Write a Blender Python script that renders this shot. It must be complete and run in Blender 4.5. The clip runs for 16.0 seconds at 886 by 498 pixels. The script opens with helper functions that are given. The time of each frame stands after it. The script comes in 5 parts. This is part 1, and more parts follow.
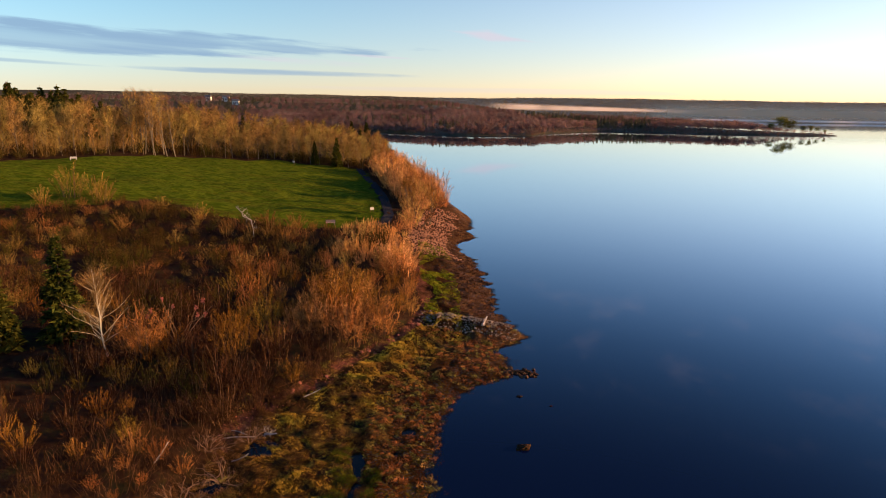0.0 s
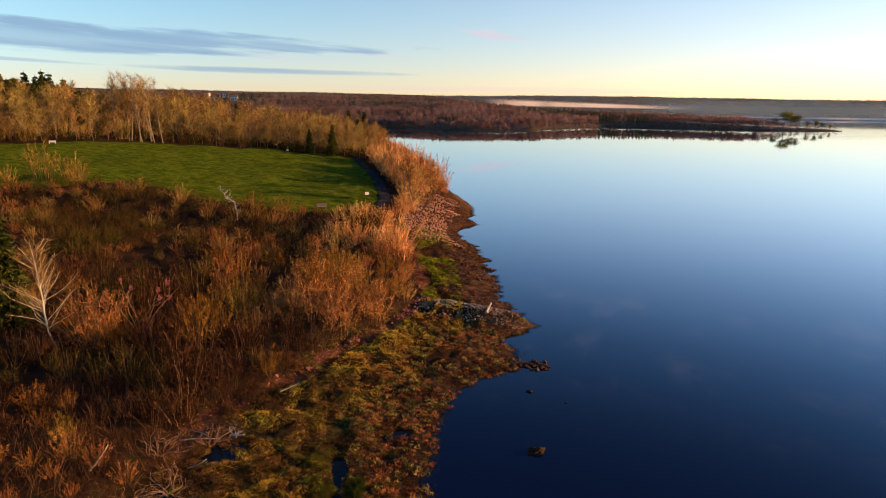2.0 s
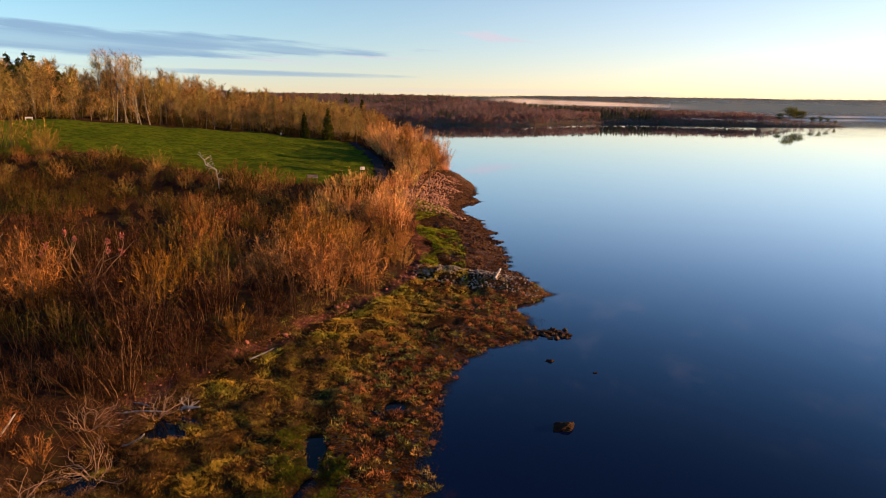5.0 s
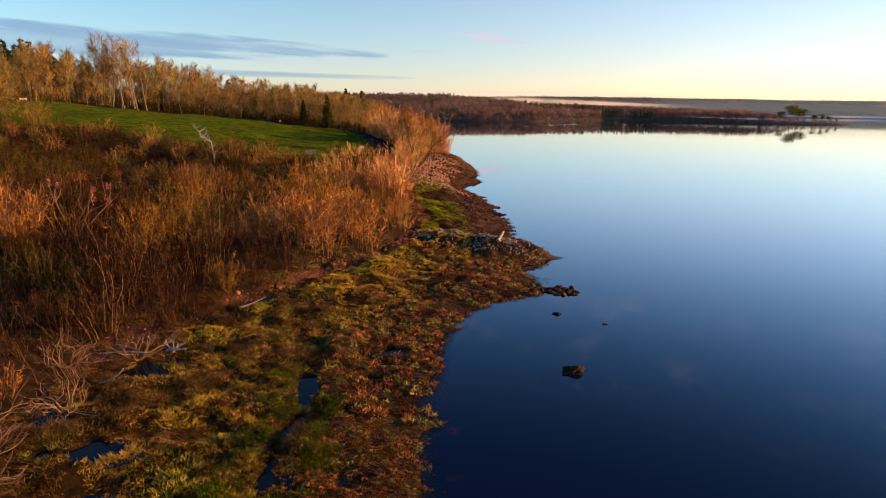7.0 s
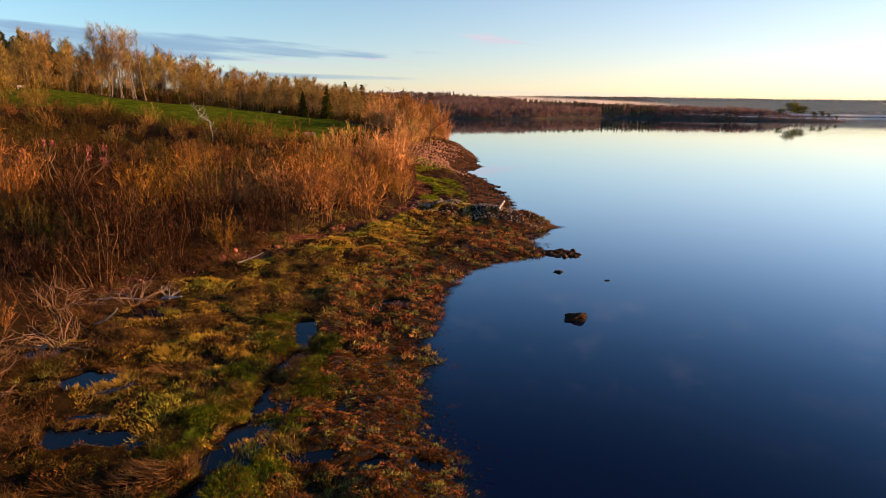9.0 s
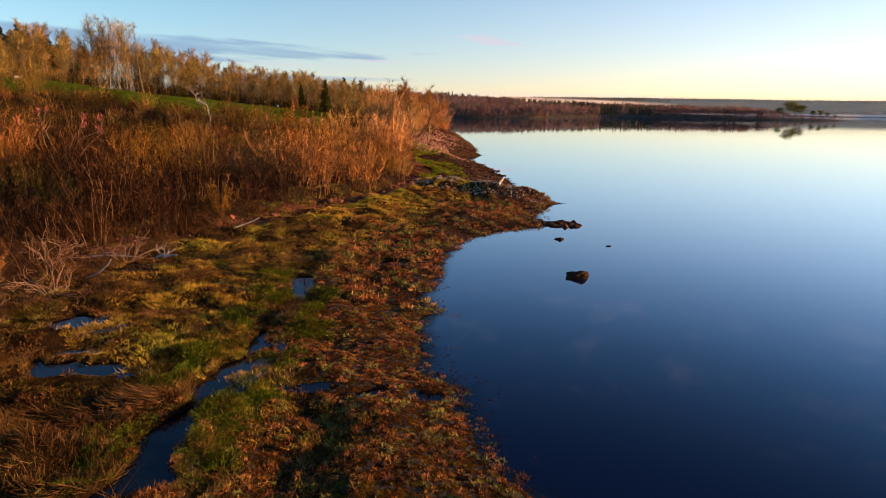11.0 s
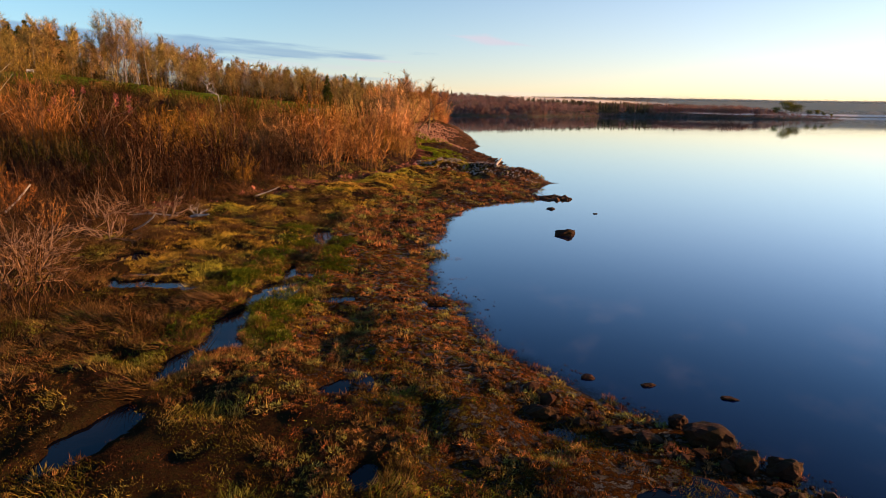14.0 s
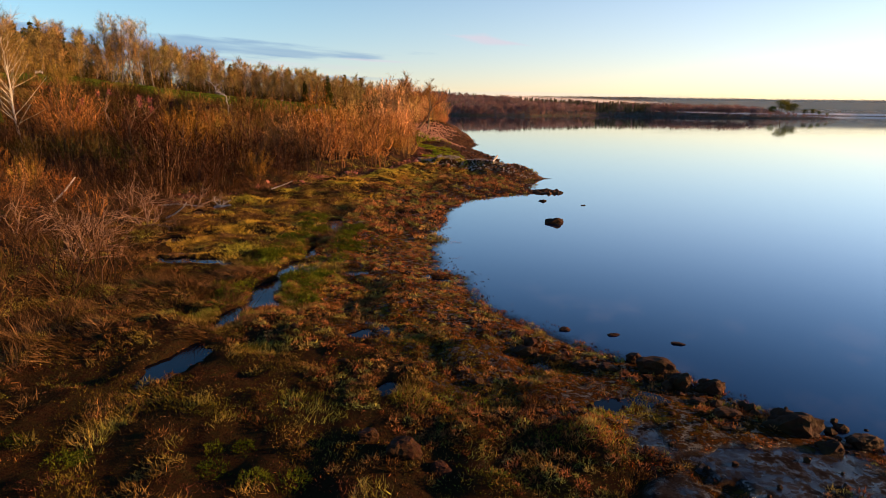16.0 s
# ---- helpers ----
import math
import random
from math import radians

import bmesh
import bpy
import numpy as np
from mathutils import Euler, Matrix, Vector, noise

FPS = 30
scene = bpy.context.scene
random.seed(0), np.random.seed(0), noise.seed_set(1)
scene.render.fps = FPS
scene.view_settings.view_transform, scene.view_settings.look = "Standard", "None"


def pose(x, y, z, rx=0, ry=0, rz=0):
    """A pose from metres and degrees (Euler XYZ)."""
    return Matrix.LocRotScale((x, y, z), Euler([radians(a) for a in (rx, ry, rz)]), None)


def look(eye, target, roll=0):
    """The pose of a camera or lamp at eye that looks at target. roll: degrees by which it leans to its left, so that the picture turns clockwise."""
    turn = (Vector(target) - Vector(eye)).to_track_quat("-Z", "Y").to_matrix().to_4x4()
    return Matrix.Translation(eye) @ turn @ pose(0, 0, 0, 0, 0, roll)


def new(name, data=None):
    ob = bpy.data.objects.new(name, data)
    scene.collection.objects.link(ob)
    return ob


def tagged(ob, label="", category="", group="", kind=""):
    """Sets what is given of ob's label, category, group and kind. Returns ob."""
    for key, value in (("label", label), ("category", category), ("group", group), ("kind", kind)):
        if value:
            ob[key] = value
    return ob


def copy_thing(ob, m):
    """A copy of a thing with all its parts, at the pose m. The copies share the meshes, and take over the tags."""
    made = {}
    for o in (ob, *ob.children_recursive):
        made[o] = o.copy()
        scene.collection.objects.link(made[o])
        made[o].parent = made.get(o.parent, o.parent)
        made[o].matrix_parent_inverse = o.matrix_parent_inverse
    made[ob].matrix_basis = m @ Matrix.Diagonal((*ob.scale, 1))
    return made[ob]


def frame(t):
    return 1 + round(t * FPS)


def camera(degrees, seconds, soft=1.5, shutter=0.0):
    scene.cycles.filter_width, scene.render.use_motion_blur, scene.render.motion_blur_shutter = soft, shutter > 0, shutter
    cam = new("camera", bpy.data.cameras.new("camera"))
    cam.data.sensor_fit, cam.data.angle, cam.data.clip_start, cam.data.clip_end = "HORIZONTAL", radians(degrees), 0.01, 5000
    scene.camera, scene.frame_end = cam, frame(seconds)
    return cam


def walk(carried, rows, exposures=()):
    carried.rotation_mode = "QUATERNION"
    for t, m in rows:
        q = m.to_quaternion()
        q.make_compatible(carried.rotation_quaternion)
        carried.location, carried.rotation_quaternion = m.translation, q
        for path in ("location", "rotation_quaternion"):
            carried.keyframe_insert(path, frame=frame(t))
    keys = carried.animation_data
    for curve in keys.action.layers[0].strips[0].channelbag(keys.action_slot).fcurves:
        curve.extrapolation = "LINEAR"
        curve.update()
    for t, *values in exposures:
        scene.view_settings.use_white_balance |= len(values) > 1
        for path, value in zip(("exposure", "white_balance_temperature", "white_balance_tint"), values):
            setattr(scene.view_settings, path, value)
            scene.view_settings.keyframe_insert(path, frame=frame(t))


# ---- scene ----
cam = camera(73.0, 16.0, soft=0.4)
EXPOSURE = 1.95
PATH = [
    (0, (-0.547, -2.218, 25.919), (-0.539, -0.275, 25.446), 0.9),
    (0.5, (-0.436, -0.502, 25.134), (-0.428, 1.44, 24.658), 0.9),
    (1, (-0.368, 1.168, 24.194), (-0.361, 3.11, 23.717), 0.9),
    (1.5, (-0.358, 2.827, 23.177), (-0.351, 4.769, 22.7), 0.9),
    (2, (-0.353, 4.341, 22.19), (-0.346, 6.283, 21.713), 0.9),
    (2.5, (-0.334, 5.733, 21.239), (-0.327, 7.676, 20.763), 0.8),
    (3, (-0.337, 7.064, 20.287), (-0.33, 9.007, 19.812), 0.8),
    (3.5, (-0.347, 8.291, 19.261), (-0.34, 10.234, 18.788), 0.8),
    (4, (-0.382, 9.346, 18.365), (-0.376, 11.289, 17.893), 0.8),
    (6.5, (-0.507, 11.937, 13.536), (-0.5, 13.881, 13.068), 0.8),
    (7, (-0.496, 11.982, 12.682), (-0.49, 13.927, 12.215), 0.9),
    (7.5, (-0.504, 12.003, 11.936), (-0.497, 13.948, 11.47), 0.9),
    (8, (-0.481, 11.931, 11.26), (-0.475, 13.876, 10.794), 0.8),
    (8.5, (-0.463, 11.856, 10.618), (-0.457, 13.801, 10.152), 0.8),
    (9, (-0.457, 11.816, 9.964), (-0.451, 13.761, 9.499), 0.8),
    (11.5, (-0.461, 11.727, 7.439), (-0.45, 13.673, 6.979), 0.8),
    (12, (-0.505, 11.407, 7.153), (-0.493, 13.353, 6.692), 0.9),
    (12.5, (-0.551, 10.63, 6.918), (-0.539, 12.576, 6.456), 0.9),
    (13, (-0.606, 9.66, 6.718), (-0.592, 11.606, 6.257), 0.9),
    (13.5, (-0.642, 8.714, 6.603), (-0.628, 10.66, 6.142), 0.9),
    (14, (-0.658, 7.787, 6.576), (-0.644, 9.733, 6.115), 0.9),
    (14.5, (-0.689, 6.967, 6.59), (-0.674, 8.913, 6.129), 0.8),
    (15, (-0.719, 6.12, 6.602), (-0.702, 8.066, 6.14), 0.8),
    (15.5, (-0.756, 5.276, 6.606), (-0.738, 7.222, 6.143), 0.8),
    (16, (-0.795, 4.418, 6.605), (-0.776, 6.364, 6.143), 0.8),
]
walk(cam, [(t, look(eye, target, roll)) for t, eye, target, roll in PATH], exposures=[(0, EXPOSURE, 6850, 21), (16, EXPOSURE, 6850, 21)])

# ---- world and sun ----
SUN_AZ, SUN_EL = 84.0, 10.0            # degrees clockwise from +y, and above the horizon
world = bpy.data.worlds.new("world")
scene.world = world
world.use_nodes = True
wt = world.node_tree
wt.nodes.clear()


def wmath(op, a, b=None, c=None):
    n = wt.nodes.new("ShaderNodeMath")
    n.operation = op
    for i, v in enumerate((a, b, c)):
        if v is None:
            continue
        if isinstance(v, (int, float)):
            n.inputs[i].default_value = v
        else:
            wt.links.new(v, n.inputs[i])
    return n.outputs[0]


def wrange(v, a, b, c=0.0, d=1.0):
    n = wt.nodes.new("ShaderNodeMapRange")
    n.interpolation_type = "SMOOTHSTEP"
    for i, q in enumerate((a, b, c, d)):
        n.inputs[i + 1].default_value = q
    wt.links.new(v, n.inputs[0])
    return n.outputs[0]


sky = wt.nodes.new("ShaderNodeTexSky")
sky.sky_type = "NISHITA"
sky.sun_disc = False
sky.sun_elevation = radians(SUN_EL)
sky.sun_rotation = radians(SUN_AZ)
sky.altitude, sky.air_density, sky.dust_density, sky.ozone_density = 20, 1.0, 0.1, 2.6
coord = wt.nodes.new("ShaderNodeTexCoord")
split = wt.nodes.new("ShaderNodeSeparateXYZ")
wt.links.new(coord.outputs["Generated"], split.inputs[0])
az = wmath("ARCTAN2", split.outputs[0], split.outputs[1])
el = split.outputs[2]


def streaks(sx, sz, shift, detail):
    comb = wt.nodes.new("ShaderNodeCombineXYZ")
    wt.links.new(wmath("MULTIPLY", az, sx), comb.inputs[0])
    wt.links.new(wmath("MULTIPLY", wmath("ADD", el, wmath("MULTIPLY", az, 0.05)), sz), comb.inputs[1])
    comb.inputs[2].default_value = shift
    n = wt.nodes.new("ShaderNodeTexNoise")
    n.inputs["Scale"].default_value = 1.0
    n.inputs["Detail"].default_value = detail
    n.inputs["Roughness"].default_value = 0.55
    wt.links.new(comb.outputs[0], n.inputs["Vector"])
    return n.outputs[0]


# a long bank of stratus low in the sky, streaks under it and thin wisps
def lens_cloud(az0, half, el0, slope, thick, grain, lo, hi):
    u = wmath("DIVIDE", wmath("SUBTRACT", az, az0), half)
    mid = wmath("ADD", wmath("MULTIPLY", wmath("SUBTRACT", az, az0), slope), el0)
    v = wmath("DIVIDE", wmath("SUBTRACT", el, mid), thick)
    d = wmath("SUBTRACT", 1.0, wmath("ADD", wmath("MULTIPLY", u, u), wmath("MULTIPLY", v, v)))
    return wrange(wmath("ADD", d, wmath("MULTIPLY", wmath("SUBTRACT", body_, 0.5), grain)), lo, hi)


body_ = streaks(7.0, 80.0, 3.0, 5.0)
soft_ = streaks(2.4, 60.0, 7.0, 3.0)
bank = wmath("MULTIPLY", lens_cloud(-0.74, 0.66, 0.0772, 0.004, 0.0230, 2.1, -0.05, 0.55), wrange(soft_, 0.30, 0.62, 0.62, 1.0))
bank = wmath("MAXIMUM", bank, wmath("MULTIPLY", lens_cloud(-0.26, 0.23, 0.0425, -0.006, 0.0058, 1.4, 0.1, 1.0), 0.8))
bank = wmath("MAXIMUM", bank, wmath("MULTIPLY", lens_cloud(-0.64, 0.16, 0.0475, -0.03, 0.0035, 1.2, 0.1, 1.0), 0.6))
thin = wmath("MAXIMUM", wmath("MULTIPLY", lens_cloud(-0.10, 0.08, 0.0697, -0.036, 0.0026, 1.2, 0.2, 1.0), 0.6), wmath("MULTIPLY", lens_cloud(0.10, 0.42, 0.0205, -0.002, 0.0055, 1.6, 0.1, 1.0), 0.35))
thin = wmath("MAXIMUM", thin, wmath("MULTIPLY", lens_cloud(-0.22, 0.16, 0.060, -0.06, 0.009, 2.6, 0.4, 1.3), 0.6))
puff = wmath("SUBTRACT", 1.0, wmath("ADD", wmath("ABSOLUTE", wmath("MULTIPLY", wmath("SUBTRACT", az, 0.07), 10.5)), wmath("ABSOLUTE", wmath("MULTIPLY", wmath("SUBTRACT", el, wmath("SUBTRACT", 0.112, wmath("MULTIPLY", az, 0.12))), 78.0))))
# pale cirrus higher up, seen in the water alone
comb_c = wt.nodes.new("ShaderNodeCombineXYZ")
wt.links.new(wmath("ADD", wmath("MULTIPLY", az, 9.0), wmath("MULTIPLY", el, 9.0)), comb_c.inputs[0])
wt.links.new(wmath("SUBTRACT", wmath("MULTIPLY", el, 22.0), wmath("MULTIPLY", az, 5.0)), comb_c.inputs[1])
cirrus_n = wt.nodes.new("ShaderNodeTexNoise")
cirrus_n.inputs["Scale"].default_value, cirrus_n.inputs["Detail"].default_value, cirrus_n.inputs["Roughness"].default_value = 1.0, 5.0, 0.6
wt.links.new(comb_c.outputs[0], cirrus_n.inputs["Vector"])
cirrus = wmath("MULTIPLY", wrange(cirrus_n.outputs[0], 0.52, 0.74), wmath("MULTIPLY", wrange(el, 0.26, 0.33), wrange(el, 0.50, 0.42)))
wisp = wmath("MAXIMUM", thin, wrange(wmath("ADD", puff, wmath("MULTIPLY", streaks(9.0, 120.0, 5.0, 4.0), 0.9)), 0.62, 1.15))


def wmix(fac, a, b):
    n = wt.nodes.new("ShaderNodeMix")
    n.data_type = "RGBA"
    wt.links.new(fac, n.inputs[0]) if not isinstance(fac, (int, float)) else None
    for socket, v in ((n.inputs[6], a), (n.inputs[7], b)):
        if isinstance(v, tuple):
            socket.default_value = (*v, 1)
        else:
            wt.links.new(v, socket)
    return n.outputs[2]


SKY = 0.067
sky_lit = wt.nodes.new("ShaderNodeVectorMath")
sky_lit.operation = "SCALE"
wt.links.new(sky.outputs[0], sky_lit.inputs[0])
sky_lit.inputs[3].default_value = SKY
warmth = wt.nodes.new("ShaderNodeMix")
warmth.data_type, warmth.blend_type = "RGBA", "MULTIPLY"
warmth.inputs[0].default_value = 1.0
wt.links.new(sky_lit.outputs[0], warmth.inputs[6])
wt.links.new(wmix(wrange(el, 0.0, 0.16), wmix(wrange(az, -0.7, 0.5), (0.69, 0.75, 0.96), (1.02, 0.88, 0.90)), wmix(wrange(az, -0.7, 0.5), (0.66, 0.88, 0.92), (1.08, 0.95, 0.92))), warmth.inputs[7])
upper = wt.nodes.new("ShaderNodeMix")
upper.data_type, upper.blend_type = "RGBA", "MULTIPLY"
upper.inputs[0].default_value = 1.0
wt.links.new(warmth.outputs[2], upper.inputs[6])
wt.links.new(wmix(wrange(el, 0.14, 0.42), (1.0, 1.0, 1.0), (0.50, 0.85, 1.08)), upper.inputs[7])
tone = wmix(wmath("MULTIPLY", bank, 0.85), upper.outputs[2], (0.062, 0.112, 0.165))
tone = wmix(wmath("MULTIPLY", cirrus, 0.09), tone, (0.46, 0.36, 0.40))
tone = wmix(wmath("MULTIPLY", wisp, 0.75), tone, (0.178, 0.182, 0.205))
back = wt.nodes.new("ShaderNodeBackground")
wt.links.new(tone, back.inputs[0])
back.inputs[1].default_value = 1.0
wout = wt.nodes.new("ShaderNodeOutputWorld")
wt.links.new(back.outputs[0], wout.inputs[0])

sun = new("sun", bpy.data.lights.new("sun", "SUN"))
sun.data.energy, sun.data.angle, sun.data.color = 3.2, radians(0.6), (1.0, 0.56, 0.22)
sun_way = Vector((math.sin(radians(SUN_AZ)) * math.cos(radians(SUN_EL)), math.cos(radians(SUN_AZ)) * math.cos(radians(SUN_EL)), math.sin(radians(SUN_EL))))
sun.matrix_world = look(sun_way * 200, (0, 0, 0))


# ---- materials ----
class Nodes:
    """A node material under construction."""

    def __init__(self, name):
        self.m = bpy.data.materials.new(name)
        self.m.use_nodes = True
        self.t = self.m.node_tree
        self.p = self.t.nodes["Principled BSDF"]
        self.pos = self.t.nodes.new("ShaderNodeNewGeometry").outputs["Position"]

    def link(self, a, b):
        self.t.links.new(a, b)

    def noise(self, scale, detail=4.0, rough=0.6, stretch=None, vector=None):
        n = self.t.nodes.new("ShaderNodeTexNoise")
        n.inputs["Scale"].default_value, n.inputs["Detail"].default_value, n.inputs["Roughness"].default_value = scale, detail, rough
        v = vector or self.pos
        if stretch:
            mp = self.t.nodes.new("ShaderNodeMapping")
            mp.inputs["Scale"].default_value = stretch
            self.link(v, mp.inputs["Vector"])
            v = mp.outputs[0]
        self.link(v, n.inputs["Vector"])
        return n.outputs[0]

    def span(self, v, a, b, c=0.0, d=1.0):
        n = self.t.nodes.new("ShaderNodeMapRange")
        n.interpolation_type = "SMOOTHSTEP"
        for i, q in enumerate((a, b, c, d)):
            n.inputs[i + 1].default_value = q
        self.link(v, n.inputs[0])
        return n.outputs[0]

    def math(self, op, a, b):
        n = self.t.nodes.new("ShaderNodeMath")
        n.operation = op
        for i, v in enumerate((a, b)):
            if isinstance(v, (int, float)):
                n.inputs[i].default_value = v
            else:
                self.link(v, n.inputs[i])
        return n.outputs[0]

    def ramp(self, v, *stops):
        n = self.t.nodes.new("ShaderNodeValToRGB")
        e = n.color_ramp.elements
        while len(e) < len(stops):
            e.new(0.5)
        for el_, (p, c) in zip(e, stops):
            el_.position, el_.color = p, (*c, 1)
        self.link(v, n.inputs[0])
        return n.outputs[0]

    def mix(self, f, a, b, blend="MIX"):
        n = self.t.nodes.new("ShaderNodeMix")
        n.data_type, n.blend_type = "RGBA", blend
        for socket, v in ((n.inputs[0], f), (n.inputs[6], a), (n.inputs[7], b)):
            if isinstance(v, (int, float)):
                socket.default_value = v
            elif isinstance(v, tuple):
                socket.default_value = (*v, 1)
            else:
                self.link(v, socket)
        return n.outputs[2]

    def attr(self, name):
        n = self.t.nodes.new("ShaderNodeAttribute")
        n.attribute_name = name
        return n.outputs["Fac"]

    def random(self):
        return self.t.nodes.new("ShaderNodeObjectInfo").outputs["Random"]

    def island(self):
        return self.t.nodes.new("ShaderNodeNewGeometry").outputs["Random Per Island"]

    def bump(self, height, strength, distance):
        n = self.t.nodes.new("ShaderNodeBump")
        n.inputs["Strength"].default_value, n.inputs["Distance"].default_value = strength, distance
        self.link(height, n.inputs["Height"])
        self.link(n.outputs[0], self.p.inputs["Normal"])

    def done(self, colour, rough=0.9, spec=0.2):
        if isinstance(colour, tuple):
            self.p.inputs["Base Color"].default_value = (*colour, 1)
        else:
            self.link(colour, self.p.inputs["Base Color"])
        if isinstance(rough, (int, float)):
            self.p.inputs["Roughness"].default_value = rough
        else:
            self.link(rough, self.p.inputs["Roughness"])
        self.p.inputs["Specular IOR Level"].default_value = spec
        return self.m


def twig_material(name, a, b, c, per_object=True, low=0.22, high=1.7, patch=0.45, depth=0.5, through_light=0.12):
    """Bare twigs: hue by plant and by twig, lighter and duller stands."""
    n = Nodes(name)
    hue = n.random() if per_object else n.attr("tint")
    base = n.ramp(hue, (0.15, a), (0.5, b), (0.85, c))
    tone_ = n.ramp(n.island(), (0.0, (low, low, low)), (1.0, (high, high * 0.97, high * 0.94)))
    stand = n.ramp(n.noise(patch, 3.0, 0.6), (0.34, (1 - depth,) * 3), (0.66, (1 + depth,) * 3))
    tint = n.mix(1.0, n.mix(1.0, base, stand, "MULTIPLY"), tone_, "MULTIPLY")
    made = n.done(tint, 1.0, 0.0)
    thin_ = n.t.nodes.new("ShaderNodeBsdfTranslucent")
    n.link(tint, thin_.inputs[0])
    both_ = n.t.nodes.new("ShaderNodeMixShader")
    both_.inputs[0].default_value = through_light
    n.link(n.p.outputs[0], both_.inputs[1])
    n.link(thin_.outputs[0], both_.inputs[2])
    n.link(both_.outputs[0], n.t.nodes["Material Output"].inputs[0])
    return made


def rock_material(name, a, b, c, scale=6.0, weed=0.0):
    n = Nodes(name)
    col = n.ramp(n.noise(scale, 6.0), (0.3, a), (0.5, b), (0.72, c))
    col = n.mix(0.35, col, n.ramp(n.random(), (0.0, (0.5, 0.45, 0.42)), (1.0, (1.3, 1.2, 1.1))), "MULTIPLY")
    if weed:
        col = n.mix(n.math("MULTIPLY", n.span(n.noise(2.6, 4.0), 0.45, 0.6), weed), col, (0.026, 0.014, 0.004))
    n.bump(n.noise(scale * 4, 6.0), 0.7, 0.05)
    return n.done(col, 0.85, 0.08)


M = {}
n = Nodes("water")
fac = n.attr("deep")
ripple = n.math("ADD", n.math("MULTIPLY", n.noise(0.9, 3.0, 0.5, (1, 0.35, 1)), 0.5), n.math("MULTIPLY", n.noise(0.06, 3.0), 1.0))
n.bump(ripple, 0.018, 0.25)
body = n.t.nodes.new("ShaderNodeBsdfDiffuse")
body.inputs[0].default_value = (0.0014, 0.0046, 0.023, 1)
mirror = n.t.nodes.new("ShaderNodeBsdfGlossy")
mirror.inputs["Roughness"].default_value = 0.03
mirror.inputs["Color"].default_value = (0.83, 0.92, 0.975, 1)
bumped = n.p.inputs["Normal"].links[0].from_socket
n.link(bumped, mirror.inputs["Normal"])
facing = n.t.nodes.new("ShaderNodeLayerWeight")
facing.inputs["Blend"].default_value = 0.5
gloss_by = n.ramp(facing.outputs["Facing"], (0.0, (0.012,) * 3), (0.40, (0.016,) * 3), (0.52, (0.030,) * 3), (0.64, (0.165,) * 3), (0.74, (0.42,) * 3), (0.83, (0.71,) * 3), (0.92, (0.89,) * 3), (1.0, (0.97,) * 3))
gloss_by.node.color_ramp.interpolation = "B_SPLINE"
sea = n.t.nodes.new("ShaderNodeMixShader")
n.link(gloss_by, sea.inputs[0])
n.link(body.outputs[0], sea.inputs[1])
n.link(mirror.outputs[0], sea.inputs[2])
clear = n.t.nodes.new("ShaderNodeBsdfTransparent")
clear.inputs[0].default_value = (0.30, 0.33, 0.36, 1)
gloss = n.t.nodes.new("ShaderNodeBsdfGlossy")
gloss.inputs["Roughness"].default_value = 0.03
edge = n.t.nodes.new("ShaderNodeMixShader")
edge.inputs[0].default_value = 0.05
n.link(clear.outputs[0], edge.inputs[1])
n.link(gloss.outputs[0], edge.inputs[2])
both = n.t.nodes.new("ShaderNodeMixShader")
n.link(n.span(fac, 0.0, 1.0), both.inputs[0])
n.link(edge.outputs[0], both.inputs[1])
n.link(sea.outputs[0], both.inputs[2])
n.link(both.outputs[0], n.t.nodes["Material Output"].inputs[0])
M["water"] = n.m

n = Nodes("pool_water")
n.bump(n.noise(3.0, 2.0), 0.01, 0.1)
n.p.inputs["IOR"].default_value = 1.33
M["pool"] = n.done(n.ramp(n.noise(1.2), (0.3, (0.0015, 0.002, 0.004)), (0.7, (0.003, 0.004, 0.007))), 0.04, 0.2)

n = Nodes("ground")
field = n.mix(n.span(n.noise(0.5, 5.0), 0.35, 0.65), (0.0435, 0.0748, 0.0052), (0.0983, 0.1288, 0.0104))
# browned grass, and the meadow's long shadow streaks put into its colour
field = n.mix(n.span(n.noise(0.35, 4.0, 0.6, (0.25, 2.2, 1)), 0.48, 0.68, 0.0, 0.45), field, (0.1001, 0.0696, 0.0113))
field = n.mix(n.span(n.noise(1.6, 8.0, 0.75, (0.6, 1.6, 1)), 0.38, 0.62, 0.65, 0.0), field, (0.0226, 0.0365, 0.0035))
scrub = n.ramp(n.noise(0.8, 6.0), (0.3, (0.0162, 0.0082, 0.0062)), (0.5, (0.0338, 0.0182, 0.0114)), (0.7, (0.0272, 0.0272, 0.0114)))
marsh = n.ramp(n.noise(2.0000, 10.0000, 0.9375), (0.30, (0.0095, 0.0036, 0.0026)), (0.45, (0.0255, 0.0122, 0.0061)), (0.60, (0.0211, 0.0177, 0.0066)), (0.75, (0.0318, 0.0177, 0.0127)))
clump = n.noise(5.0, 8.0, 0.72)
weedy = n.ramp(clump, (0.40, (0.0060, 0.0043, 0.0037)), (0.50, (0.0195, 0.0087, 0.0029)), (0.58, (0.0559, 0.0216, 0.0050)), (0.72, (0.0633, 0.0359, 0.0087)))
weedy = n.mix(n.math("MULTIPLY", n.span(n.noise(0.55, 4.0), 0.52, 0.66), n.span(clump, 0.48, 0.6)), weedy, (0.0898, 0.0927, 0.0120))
# distant ground is paled and greyed to put aerial haze into its colour
far_land_hazed = n.ramp(n.noise(0.0153, 4.1760, 0.3276), (0.3, (0.0596, 0.0563, 0.0335)), (0.5, (0.0748, 0.0626, 0.0405)), (0.7, (0.0657, 0.0626, 0.0365)))
